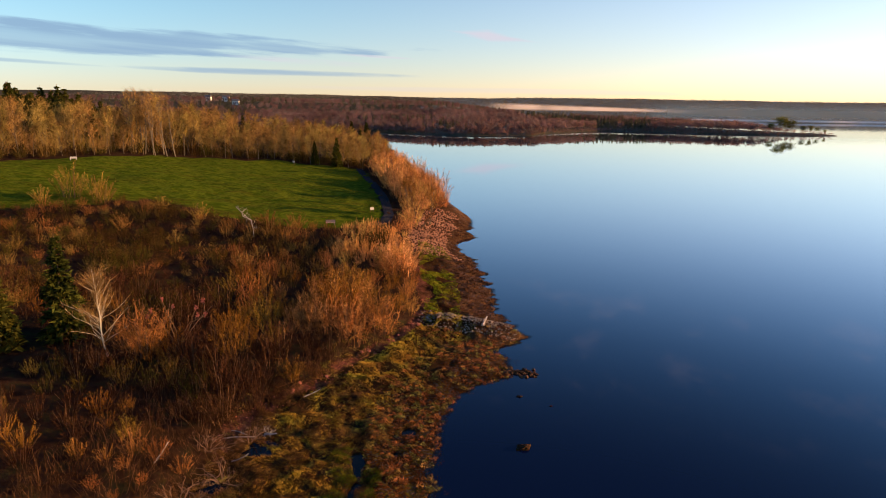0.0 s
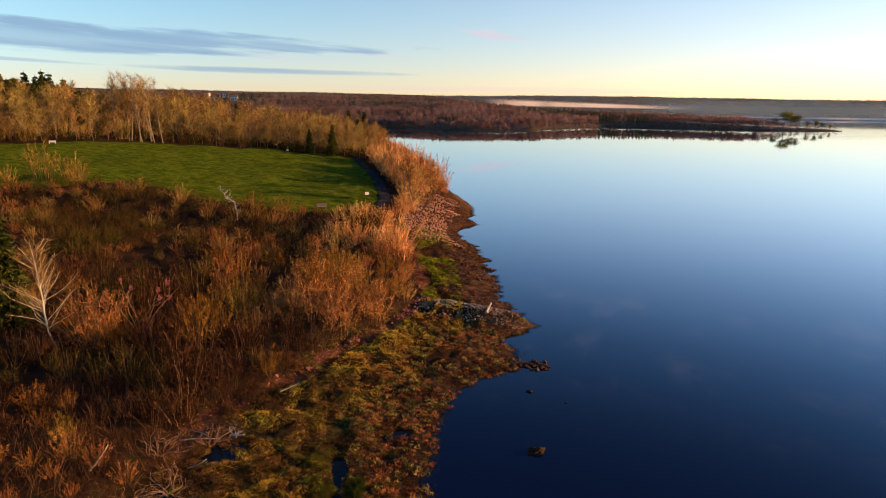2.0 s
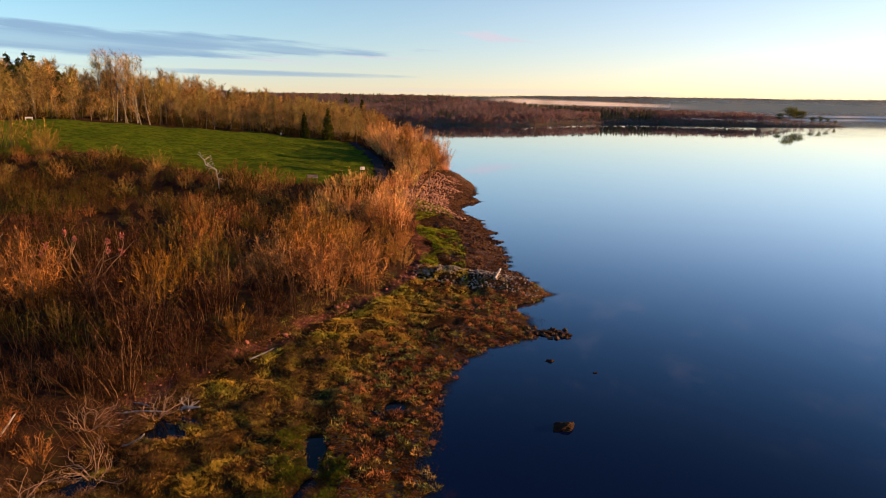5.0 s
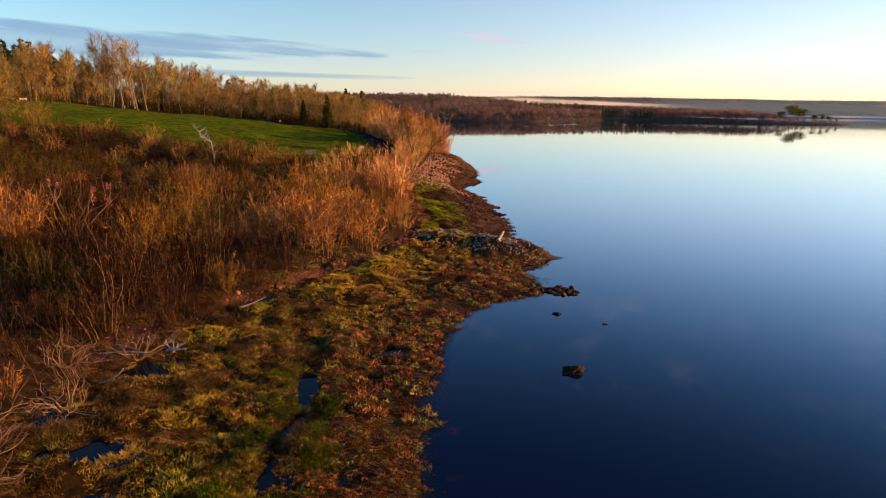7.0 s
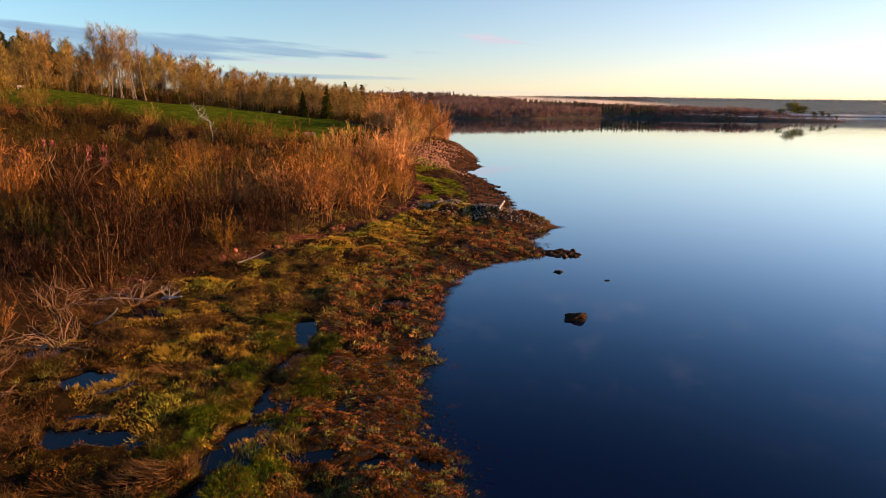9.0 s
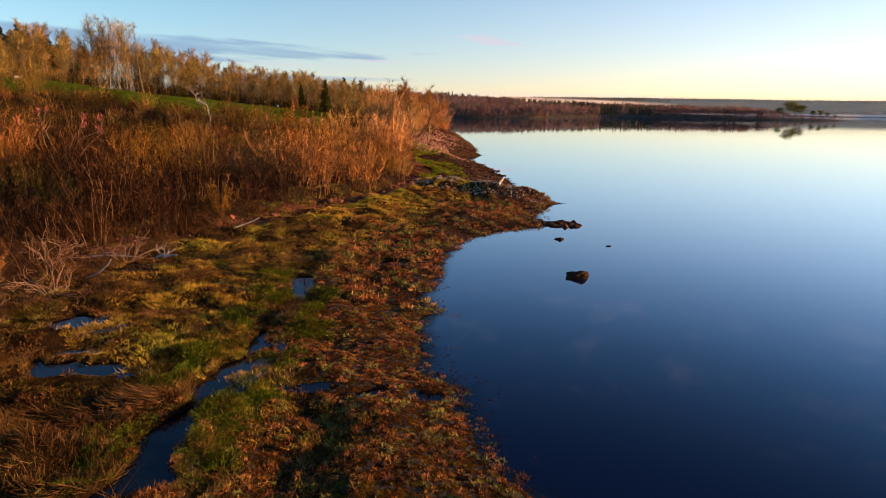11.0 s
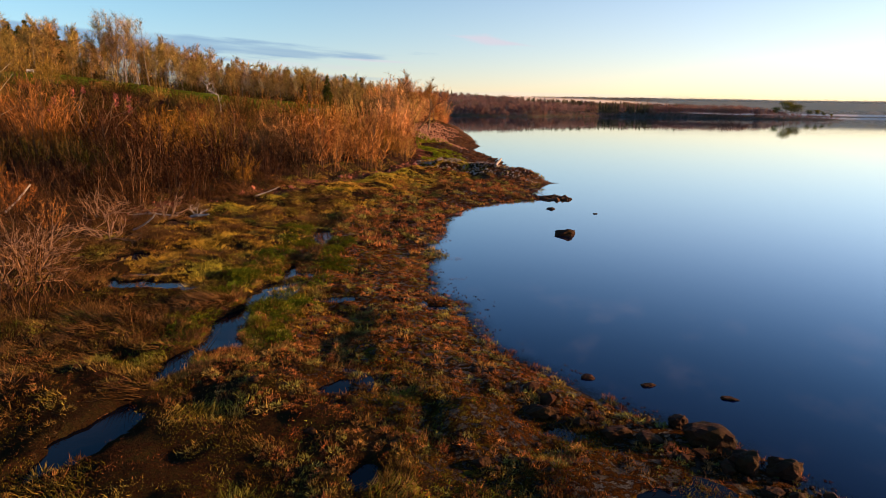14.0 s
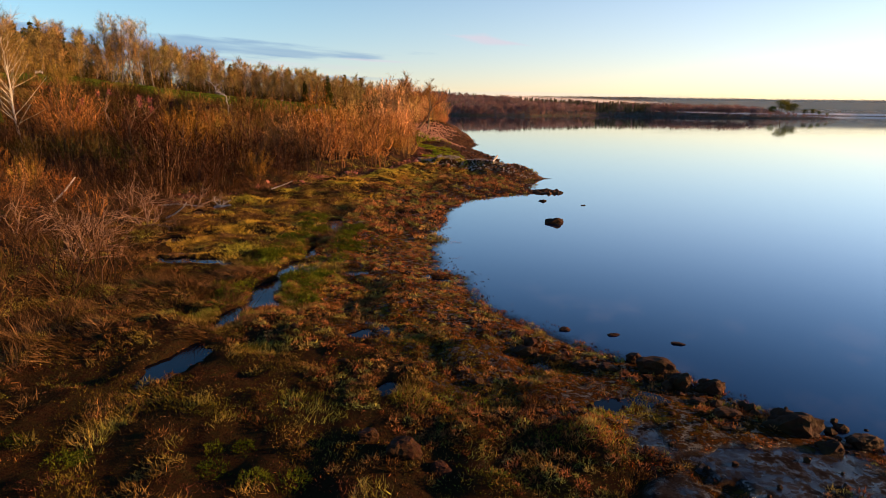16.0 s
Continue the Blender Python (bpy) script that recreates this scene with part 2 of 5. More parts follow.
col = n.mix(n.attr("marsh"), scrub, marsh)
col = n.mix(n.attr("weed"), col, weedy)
col = n.mix(n.attr("stony"), col, n.ramp(n.noise(2.4, 8.0, 0.75), (0.35, (0.0204, 0.0127, 0.0076)), (0.5, (0.0610, 0.0304, 0.0127)), (0.62, (0.1272, 0.0610, 0.0229)), (0.75, (0.0763, 0.0559, 0.0304))))
col = n.mix(n.attr("scarp"), col, n.ramp(n.noise(2.2, 7.0, 0.7), (0.35, (0.040, 0.016, 0.010)), (0.5, (0.110, 0.042, 0.026)), (0.68, (0.170, 0.075, 0.048))))
col = n.mix(n.attr("mud"), col, n.ramp(n.noise(3.0, 6.0, 0.7), (0.35, (0.0052, 0.0043, 0.0043)), (0.65, (0.0139, 0.0104, 0.0087))))
col = n.mix(n.attr("field"), col, field)
col = n.mix(n.attr("far"), col, far_land_hazed)
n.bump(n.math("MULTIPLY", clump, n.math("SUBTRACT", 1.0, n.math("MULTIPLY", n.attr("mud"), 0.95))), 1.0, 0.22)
wet = n.math("MULTIPLY", n.attr("weed"), n.span(clump, 0.52, 0.42))
film = n.math("MULTIPLY", n.attr("mud"), n.span(n.noise(1.7, 5.0, 0.7), 0.40, 0.56))
n.link(n.math("ADD", n.math("MULTIPLY", wet, 0.16), n.math("MULTIPLY", film, 0.06)), n.p.inputs["Specular IOR Level"])
M["ground"] = n.done(col, n.math("SUBTRACT", n.span(wet, 0.0, 1.0, 1.0, 0.35), n.math("MULTIPLY", film, 0.8)), 0.0)

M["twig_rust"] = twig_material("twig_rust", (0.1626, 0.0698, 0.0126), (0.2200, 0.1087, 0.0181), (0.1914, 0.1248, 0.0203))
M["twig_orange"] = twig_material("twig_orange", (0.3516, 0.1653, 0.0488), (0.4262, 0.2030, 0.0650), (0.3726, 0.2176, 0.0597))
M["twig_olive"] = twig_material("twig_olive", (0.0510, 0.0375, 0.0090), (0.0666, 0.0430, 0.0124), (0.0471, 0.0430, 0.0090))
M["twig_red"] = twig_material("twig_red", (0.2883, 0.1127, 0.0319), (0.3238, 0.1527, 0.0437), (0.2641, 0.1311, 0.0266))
# both browns are darkened to carry the shade in the scrub's hollows
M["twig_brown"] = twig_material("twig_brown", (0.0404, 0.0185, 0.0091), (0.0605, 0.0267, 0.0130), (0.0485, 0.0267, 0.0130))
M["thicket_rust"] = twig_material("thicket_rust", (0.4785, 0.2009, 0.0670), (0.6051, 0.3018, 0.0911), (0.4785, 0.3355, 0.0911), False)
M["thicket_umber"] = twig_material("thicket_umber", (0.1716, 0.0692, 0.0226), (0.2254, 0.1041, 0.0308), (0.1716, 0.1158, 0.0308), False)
M["thicket_brown_shaded"] = twig_material("thicket_brown_shaded", (0.0629, 0.0277, 0.0155), (0.0919, 0.0415, 0.0206), (0.0710, 0.0434, 0.0169), False)
M["thicket_olive"] = twig_material("thicket_olive", (0.0539, 0.0312, 0.0099), (0.0675, 0.0447, 0.0127), (0.0495, 0.0447, 0.0099), False)
M["wood_twig"] = twig_material("wood_twig", (0.2305, 0.1443, 0.0474), (0.2996, 0.1803, 0.0569), (0.2651, 0.2043, 0.0569))
M["wood_mass"] = twig_material("wood_mass", (0.2215, 0.1285, 0.0452), (0.2830, 0.1798, 0.0579), (0.2707, 0.2181, 0.0515), False)
M["needle"] = twig_material("needle", (0.0404, 0.0505, 0.0094), (0.0565, 0.0645, 0.0121), (0.0740, 0.0758, 0.0134), patch=0.02, depth=0.35, through_light=0.48)
M["needle_mass"] = twig_material("needle_mass", (0.0329, 0.0389, 0.0104), (0.0478, 0.0509, 0.0135), (0.0628, 0.0628, 0.0164), False, patch=0.02, depth=0.35, through_light=0.48)
# aerial haze over the far shore put into these paler, greyer colours
M["hill_twig_hazed"] = twig_material("hill_twig_hazed", (0.1549, 0.1497, 0.1226), (0.1737, 0.1549, 0.1277), (0.1611, 0.1574, 0.1251), False, 0.85, 1.15, patch=0.02, depth=0.35, through_light=0.48)
M["far_needle_hazed"] = twig_material("far_needle_hazed", (0.0823, 0.0838, 0.0509), (0.0987, 0.0987, 0.0599), (0.1168, 0.1047, 0.0659), False, 0.6, 1.35, patch=0.02, depth=0.35, through_light=0.48)
M["far_twig_hazed"] = twig_material("far_twig_hazed", (0.1285, 0.0805, 0.0772), (0.1744, 0.1008, 0.0912), (0.1398, 0.1061, 0.0966), False, 0.88, 1.12, patch=0.02, depth=0.35, through_light=0.48)

n = Nodes("bark_pale")
M["bark_pale"] = n.done(n.mix(n.span(n.noise(3.0, 5.0, 0.7, (1, 1, 6)), 0.56, 0.64), n.ramp(n.random(), (0, (0.1415, 0.1145, 0.0740)), (1, (0.1952, 0.1683, 0.1280))), (0.0172, 0.0135, 0.0097)), 0.8, 0.2)
n = Nodes("bark_white")
M["bark_white"] = n.done(n.mix(n.span(n.noise(4.0, 5.0, 0.7, (1, 1, 6)), 0.58, 0.66), (0.5220, 0.4741, 0.3621), (0.0446, 0.0359, 0.0264)), 0.7, 0.2)
n = Nodes("bark_brown")
M["bark_brown"] = n.done(n.ramp(n.noise(7.0, 6.0, 0.7, (1, 1, 0.3)), (0.3, (0.0673, 0.0389, 0.0210)), (0.7, (0.2095, 0.1272, 0.0673))), 0.9, 0.2)
n = Nodes("bark_tan")
M["bark_tan"] = n.done(n.ramp(n.noise(5.0, 5.0, 0.7, (1, 1, 0.4)), (0.3, (0.0714, 0.0369, 0.0179)), (0.7, (0.1726, 0.1011, 0.0536))), 0.9, 0.1)
n = Nodes("bark_dry")
M["bark_dry"] = n.done(n.ramp(n.noise(6.0, 5.0, 0.7), (0.3, (0.125, 0.074, 0.046)), (0.7, (0.27, 0.168, 0.105))), 0.9, 0.1)
n = Nodes("driftwood")
M["driftwood"] = n.done(n.ramp(n.noise(3.6000, 2.4000, 0.2800), (0.3, (0.2155, 0.1796, 0.1436)), (0.7, (0.3951, 0.3591, 0.3113))), 0.8, 0.2)
M["rock_pale"] = rock_material("rock_pale", (0.1845, 0.0894, 0.0552), (0.3391, 0.1785, 0.1104), (0.4618, 0.2538, 0.1655))
M["rock_dark"] = rock_material("rock_dark", (0.0127, 0.0051, 0.0024), (0.0284, 0.0100, 0.0048), (0.0518, 0.0193, 0.0084), 5.0, 0.7)
M["rock_weedy"] = rock_material("rock_weedy", (0.0378, 0.0175, 0.0088), (0.0830, 0.0378, 0.0175), (0.1760, 0.0855, 0.0402), 3.0, 0.5)
M["rock_grey"] = rock_material("rock_grey", (0.1077, 0.0853, 0.0673), (0.2155, 0.1796, 0.1482), (0.3591, 0.3053, 0.2604))
M["rock_red"] = rock_material("rock_red", (0.1818, 0.0574, 0.0355), (0.3030, 0.1068, 0.0708), (0.3637, 0.1804, 0.1414))
M["blade_straw"] = twig_material("blade_straw", (0.0973, 0.0502, 0.0180), (0.1272, 0.0706, 0.0280), (0.0898, 0.0502, 0.0160), False, 0.4, 1.45, 1.5, 0.6, 0.25)
M["blade_gold"] = twig_material("blade_gold", (0.2221, 0.1143, 0.0338), (0.2695, 0.1840, 0.0423), (0.1901, 0.1840, 0.0338), False, 0.4, 1.45, 1.5, 0.6, 0.25)
M["blade_yellow"] = twig_material("blade_yellow", (0.4276, 0.2743, 0.0377), (0.5090, 0.3449, 0.0452), (0.3667, 0.3215, 0.0377), False, 0.4, 1.45, 1.5, 0.6, 0.25)
M["blade_green"] = twig_material("blade_green", (0.1573, 0.1728, 0.0126), (0.2203, 0.2394, 0.0170), (0.1260, 0.1865, 0.0126), False, 0.4, 1.45, 1.5, 0.6, 0.25)
M["moss"] = twig_material("moss", (0.0533, 0.0653, 0.0057), (0.0723, 0.0857, 0.0076), (0.0457, 0.0674, 0.0057), False, 0.5, 1.5, 1.5, 0.4)
M["turf_olive"] = twig_material("turf_olive", (0.1001, 0.0713, 0.0122), (0.1305, 0.1001, 0.0157), (0.0827, 0.0827, 0.0122), False, 0.4, 1.45, 1.5, 0.6, 0.25)
M["weed_brown"] = twig_material("weed_brown", (0.2057, 0.0595, 0.0175), (0.2963, 0.1025, 0.0256), (0.2057, 0.1223, 0.0256), False, 0.4, 1.45, 1.5, 0.6, 0.25)
M["weed_green"] = twig_material("weed_green", (0.0998, 0.1072, 0.0146), (0.1246, 0.1371, 0.0174), (0.0748, 0.1123, 0.0146), False, 0.4, 1.45, 1.5, 0.6, 0.25)
M["twig_gold"] = twig_material("twig_gold", (0.2245, 0.1467, 0.0299), (0.2544, 0.1676, 0.0359), (0.2095, 0.1556, 0.0299))
M["thicket_red"] = twig_material("thicket_red", (0.4103, 0.1974, 0.0754), (0.5071, 0.2658, 0.1093), (0.4317, 0.2482, 0.0846), False)
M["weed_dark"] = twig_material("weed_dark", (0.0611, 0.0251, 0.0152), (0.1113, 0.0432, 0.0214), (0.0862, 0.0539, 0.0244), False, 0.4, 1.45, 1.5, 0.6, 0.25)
M["weed_clump"] = twig_material("weed_clump", (0.1851, 0.0671, 0.0259), (0.3241, 0.1342, 0.0432), (0.1914, 0.1829, 0.0432), False, 0.3, 1.7, patch=1.5, depth=0.6, through_light=0.12)
M["turf_clump"] = twig_material("turf_clump", (0.0892, 0.0399, 0.0157), (0.1209, 0.0584, 0.0199), (0.0787, 0.0602, 0.0157), False, 0.3, 1.7, patch=1.5, depth=0.6, through_light=0.12)
# see-through veil standing in for aerial haze before the far hills
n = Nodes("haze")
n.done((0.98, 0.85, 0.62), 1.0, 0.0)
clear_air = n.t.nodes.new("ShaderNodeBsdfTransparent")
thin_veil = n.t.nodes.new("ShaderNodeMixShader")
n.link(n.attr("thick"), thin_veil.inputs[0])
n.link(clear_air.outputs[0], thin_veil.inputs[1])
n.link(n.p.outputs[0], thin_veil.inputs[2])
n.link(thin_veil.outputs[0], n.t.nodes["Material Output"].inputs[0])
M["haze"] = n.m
M["heap"] = twig_material("heap", (0.0534, 0.0258, 0.0128), (0.0801, 0.0415, 0.0204), (0.0694, 0.0364, 0.0164))
n = Nodes("gravel_path")
M["path"] = n.done(n.ramp(n.noise(4.0, 6.0), (0.3, (0.0189, 0.0197, 0.0249)), (0.7, (0.0320, 0.0326, 0.0385))), 1.0, 0.0)
n = Nodes("white_paint")
M["white"] = n.done(n.ramp(n.noise(6.0), (0.3, (0.4620, 0.4340, 0.3850)), (0.7, (0.5600, 0.5390, 0.4900))), 0.6, 0.4)
n = Nodes("bench_wood")
M["bench"] = n.done(n.ramp(n.noise(8.0, 5.0, 0.6, (0.3, 1, 1)), (0.3, (0.2800, 0.1680, 0.1190)), (0.7, (0.3850, 0.2520, 0.1820))), 0.7, 0.3)
n = Nodes("dark_roof")
M["roof"] = n.done(n.ramp(n.noise(5.0), (0.3, (0.06, 0.06, 0.065)), (0.7, (0.12, 0.12, 0.13))), 0.8, 0.3)
n = Nodes("sumac_bloom")
M["sumac"] = n.done(n.ramp(n.noise(12.0), (0.3, (0.2000, 0.0600, 0.0450)), (0.7, (0.2900, 0.1000, 0.0750))), 0.9, 0.1)
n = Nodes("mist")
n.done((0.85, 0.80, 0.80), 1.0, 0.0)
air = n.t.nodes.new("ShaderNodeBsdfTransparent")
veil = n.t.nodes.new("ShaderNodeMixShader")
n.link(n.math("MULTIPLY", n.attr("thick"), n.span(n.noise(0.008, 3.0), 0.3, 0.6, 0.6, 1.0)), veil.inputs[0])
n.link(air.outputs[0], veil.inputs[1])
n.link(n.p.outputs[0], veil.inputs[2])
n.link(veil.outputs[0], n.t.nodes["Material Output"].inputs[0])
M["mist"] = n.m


# ---- mesh helpers ----
def mesh_of(name, verts, tris, material, smooth=False, attrs=None):
    verts, tris = np.asarray(verts, np.float32).reshape(-1, 3), np.asarray(tris, np.int32).reshape(-1, 3)
    me = bpy.data.meshes.new(name)
    me.vertices.add(len(verts))
    me.vertices.foreach_set("co", verts.ravel())
    me.loops.add(len(tris) * 3)
    me.loops.foreach_set("vertex_index", tris.ravel())
    me.polygons.add(len(tris))
    me.polygons.foreach_set("loop_start", np.arange(0, len(tris) * 3, 3, dtype=np.int32))
    me.polygons.foreach_set("use_smooth", np.full(len(tris), smooth))
    me.update(calc_edges=True)
    me.materials.append(material)
    for key, values in (attrs or {}).items():
        me.attributes.new(key, "FLOAT", "POINT").data.foreach_set("value", np.asarray(values, np.float32).ravel())
    return me


class Soup:
    """Vertices and triangles gathered piece by piece."""

    def __init__(self):
        self.v, self.f, self.k = [], [], 0

    def add(self, v, f):
        v = np.asarray(v, float).reshape(-1, 3)
        self.v.append(v)
        self.f.append(np.asarray(f, int).reshape(-1, 3) + self.k)
        self.k += len(v)

    def both(self):
        return np.concatenate(self.v), np.concatenate(self.f)

    def tube(self, pts, radii, sides=5, cap=True):
        pts, radii = np.asarray(pts, float), np.asarray(radii, float)
        k = len(pts)
        d = np.gradient(pts, axis=0)
        d /= np.linalg.norm(d, axis=1)[:, None] + 1e-9
        ref = np.array([0.31, 0.17, 0.93]) if abs(d[0, 2]) < 0.8 else np.array([0.93, 0.31, 0.17])
        a = np.cross(d, ref)
        a /= np.linalg.norm(a, axis=1)[:, None] + 1e-9
        b = np.cross(d, a)
        ang = np.arange(sides) * 2 * math.pi / sides
        ring = pts[:, None] + radii[:, None, None] * (a[:, None] * np.cos(ang)[None, :, None] + b[:, None] * np.sin(ang)[None, :, None])
        i = np.arange(k - 1)[:, None] * sides
        j = np.arange(sides)[None]
        p, q = i + j, i + (j + 1) % sides
        f = np.concatenate([np.stack([p, q, q + sides], -1).reshape(-1, 3), np.stack([p, q + sides, p + sides], -1).reshape(-1, 3)])
        if cap:
            f = np.concatenate([f, [[(k - 1) * sides, (k - 1) * sides + s, (k - 1) * sides + s + 1] for s in range(1, sides - 1)]])
        self.add(ring, f)

    def slivers(self, base, way, width, rng):
        base, way = np.asarray(base, float), np.asarray(way, float)
        side = np.cross(way, rng.normal(size=way.shape))
        side *= (np.asarray(width) / 2 / (np.linalg.norm(side, axis=1) + 1e-9))[:, None] if np.ndim(width) else width / 2 / (np.linalg.norm(side, axis=1) + 1e-9)[:, None]
        k = len(base)
        v = np.stack([base - side, base + side, base + way], 1).reshape(-1, 3)
        self.add(v, np.arange(3 * k).reshape(-1, 3))

    def box(self, c, s, turn=0.0):
        v = np.array([[x, y, z] for x in (-.5, .5) for y in (-.5, .5) for z in (-.5, .5)]) * np.asarray(s)
        ca, sa = math.cos(turn), math.sin(turn)
        v = np.stack([v[:, 0] * ca - v[:, 1] * sa, v[:, 0] * sa + v[:, 1] * ca, v[:, 2]], 1) + np.asarray(c)
        q = [(0, 1, 3, 2), (4, 6, 7, 5), (0, 4, 5, 1), (2, 3, 7, 6), (0, 2, 6, 4), (1, 5, 7, 3)]
        self.add(v, [t for a, b, c_, d in q for t in ((a, b, c_), (a, c_, d))])


def part(name, soup, material, parent=None, label="", smooth=False):
    v, f, *tint = soup if isinstance(soup, tuple) else soup.both()
    ob = new(name, mesh_of(name, v, f, M[material], smooth, dict(tint=tint[0]) if tint else None))
    if parent:
        ob.parent = parent
    return tagged(ob, label)


def spread(variants, spots):
    """One soup of many copies; spots: variant index, x, y, z, turn, scale."""
    vs, fs, tints, k = [], [], [], 0
    for i, x, y, z, turn, s in spots:
        v, f = variants[i]
        c, sn = math.cos(turn) * s, math.sin(turn) * s
        vs.append(np.stack([v[:, 0] * c - v[:, 1] * sn + x, v[:, 0] * sn + v[:, 1] * c + y, v[:, 2] * s + z], 1))
        fs.append(f + k)
        tints.append(np.full(len(v), (math.sin(x * 12.99 + y * 78.23) * 43758.5) % 1.0))
        k += len(v)
    return np.concatenate(vs), np.concatenate(fs), np.concatenate(tints)


def lattice(x, y, scale, seed):
    """Smooth value noise, 0 to 1."""
    x, y = np.asarray(x, float) / scale, np.asarray(y, float) / scale
    xi, yi = np.floor(x).astype(np.int64), np.floor(y).astype(np.int64)
    fx, fy = x - xi, y - yi
    fx, fy = fx * fx * (3 - 2 * fx), fy * fy * (3 - 2 * fy)

    def h(a, b):
        q = (a * 374761393 + b * 668265263 + seed * 974711) & 0x7FFFFFFF
        q = ((q ^ (q >> 13)) * 1274126177) & 0x7FFFFFFF
        return ((q ^ (q >> 16)) & 0xFFFF) / 65535.0
    return (h(xi, yi) * (1 - fx) + h(xi + 1, yi) * fx) * (1 - fy) + (h(xi, yi + 1) * (1 - fx) + h(xi + 1, yi + 1) * fx) * fy


def step(v, a, b):
    t = np.clip((v - a) / (b - a), 0, 1)
    return t * t * (3 - 2 * t)


# ---- the lie of the land ----
SHORE = ((-4000, 60), (-60, 30), (5, 16), (10, 12), (13.5, 9.8), (15.1, 8.2), (16.2, 7.2), (17.7, 5.6), (18.8, 5.0), (20.7, 2.7), (22.1, 1.5), (23.7, 0.7), (26.3, -0.3),
         (27.5, 0.1), (28.7, -1.3), (33.9, -1.3), (37.8, -1.2), (42.8, -0.6), (45.6, -0.4), (48.9, 2.8), (52, 5.8), (54, 5.6), (57.5, 5.1), (59.5, 6.2),
         (61.5, 8.8), (65, 8.1), (67.4, 5.9), (73.2, 6.2), (83.5, 5.5), (93.1, 4.9), (101.4, 3.0), (109.4, 2.5), (115.6, 5.5), (122, 4.6), (132.4, 5.6),
         (147, 2.2), (165, -1.5), (202, -9.5), (228, -10.6), (302, -27), (4000, -27))
BANK = ((-4000, -13), (15, -13.5), (20, -12.9), (24, -12.5), (26, -13.5), (30, -17), (40, -17.3), (45, -15), (48.5, -11.5), (53.3, -9.4), (56.7, -6.6),
        (60.6, -4.3), (62.8, -3.2), (70, -2.8), (84, -4.1), (106, -5.5), (122, -4.5), (132, 2.2), (147, -0.8), (165, -4.5), (202, -12.5), (228, -14), (300, -31), (4000, -31))
RISE = ((-60, 0.85), (45, 0.85), (55, 1.2), (65, 1.4), (85, 2.0), (100, 3.2), (125, 3.2), (200, 2.4), (300, 2.0))
FIELD = ((-12, 101), (-20, 97), (-36, 96), (-52, 104), (-58, 96), (-75, 88), (-112, 86), (-112, 120), (-95, 128), (-89, 142), (-79, 166), (-65, 176), (-51, 188),
         (-33, 191), (-24, 184), (-16, 140), (-11, 112))
STREAM = ((-6.6, 37.5, 0.5), (-6.0, 34.6, 0.3), (-6.4, 31.9, 0.15), (-6.3, 29.6, 0.35), (-6.4, 27.4, 0.35), (-6.6, 25.4, 0.22), (-6.6, 23.9, 0.35), (-6.4, 22.4, 0.45), (-6.9, 21.0, 0.0), (-7.0, 19.6, 0.05), (-7.0, 18.2, 0.35), (-7.1, 17.2, 0.3), (-7.3, 16.2, -0.1))
POOLS = ((-12.9, 30.7, 1.5, 0.5), (-10.8, 27.3, 1.6, 0.6), (-13.9, 37.5, 1.1, 0.7), (-15.8, 32.6, 0.9, 0.4), (-3.0, 20.5, 0.3, 0.25), (-2.0, 16.6, 0.1, 0.3),
         (3.4, 16.7, 0.6, 0.2), (-2.3, 26.9, 0.7, 0.18), (-4.1, 27.5, 0.35, 0.3), (-3.2, 41.0, 0.5, 0.35), (-0.8, 26.6, 0.5, 0.3))


def along(pairs, y):
    a = np.array(pairs)
    return np.interp(y, a[:, 0], a[:, 1])


def inside(poly, x, y):
    x, y = np.asarray(x, float), np.asarray(y, float)
    hit = np.zeros(x.shape, bool)
    for (x1, y1), (x2, y2) in zip(poly, poly[1:] + poly[:1]):
        hit ^= ((y1 > y) != (y2 > y)) & (x < (x2 - x1) * (y - y1) / (y2 - y1 + 1e-12) + x1)
    return hit


def from_line(line, x, y):
    """Distance from a polyline, less its half width there."""
    best = np.full(np.shape(x), 1e9)
    for (x1, y1, w1), (x2, y2, w2) in zip(line, line[1:]):
        dx, dy = x2 - x1, y2 - y1
        t = np.clip(((x - x1) * dx + (y - y1) * dy) / (dx * dx + dy * dy), 0, 1)
        best = np.minimum(best, np.hypot(x - x1 - t * dx, y - y1 - t * dy) - (w1 + t * (w2 - w1)))
    return best


def wetness(x, y):
    """Under 0 in a pool or channel (metres from its edge)."""
    d = from_line(STREAM, x, y)
    for px, py, a, b in POOLS:
        d = np.minimum(d, (np.hypot((x - px) / a, (y - py) / b) - 1) * min(a, b))
    return d + (lattice(x, y, 0.8, 5) - 0.5) * 0.75 + (lattice(x, y, 0.35, 6) - 0.5) * 0.3


def muddy(x, y):
    """1 on the bare wet mud behind the boulders of the near shore."""
    d = np.hypot((x - 5.7) / 2.7, (y - 13.6) / 2.3) - 1 + (lattice(x, y, 1.1, 91) - 0.5) * 1.3 + (lattice(x, y, 0.4, 92) - 0.5) * 0.5
    return step(d, 0.05, -0.2)


def shore_x(y):
    return along(SHORE, y) + (lattice(y, y * 0, 2.0, 8) - 0.5) * np.where(y > 44, 1.0, 0.6) + (lattice(y, y * 0, 0.9, 9) - 0.5) * np.where(y > 66, 2.6, np.where(y > 44, 1.5, 0.3))


def marsh_level(x, y):
    s, b = along(SHORE, y), along(BANK, y)
    t = np.clip((s - x) / np.maximum(s - b, 1), 0, 1)
    return along(RISE, y) * t ** 0.75


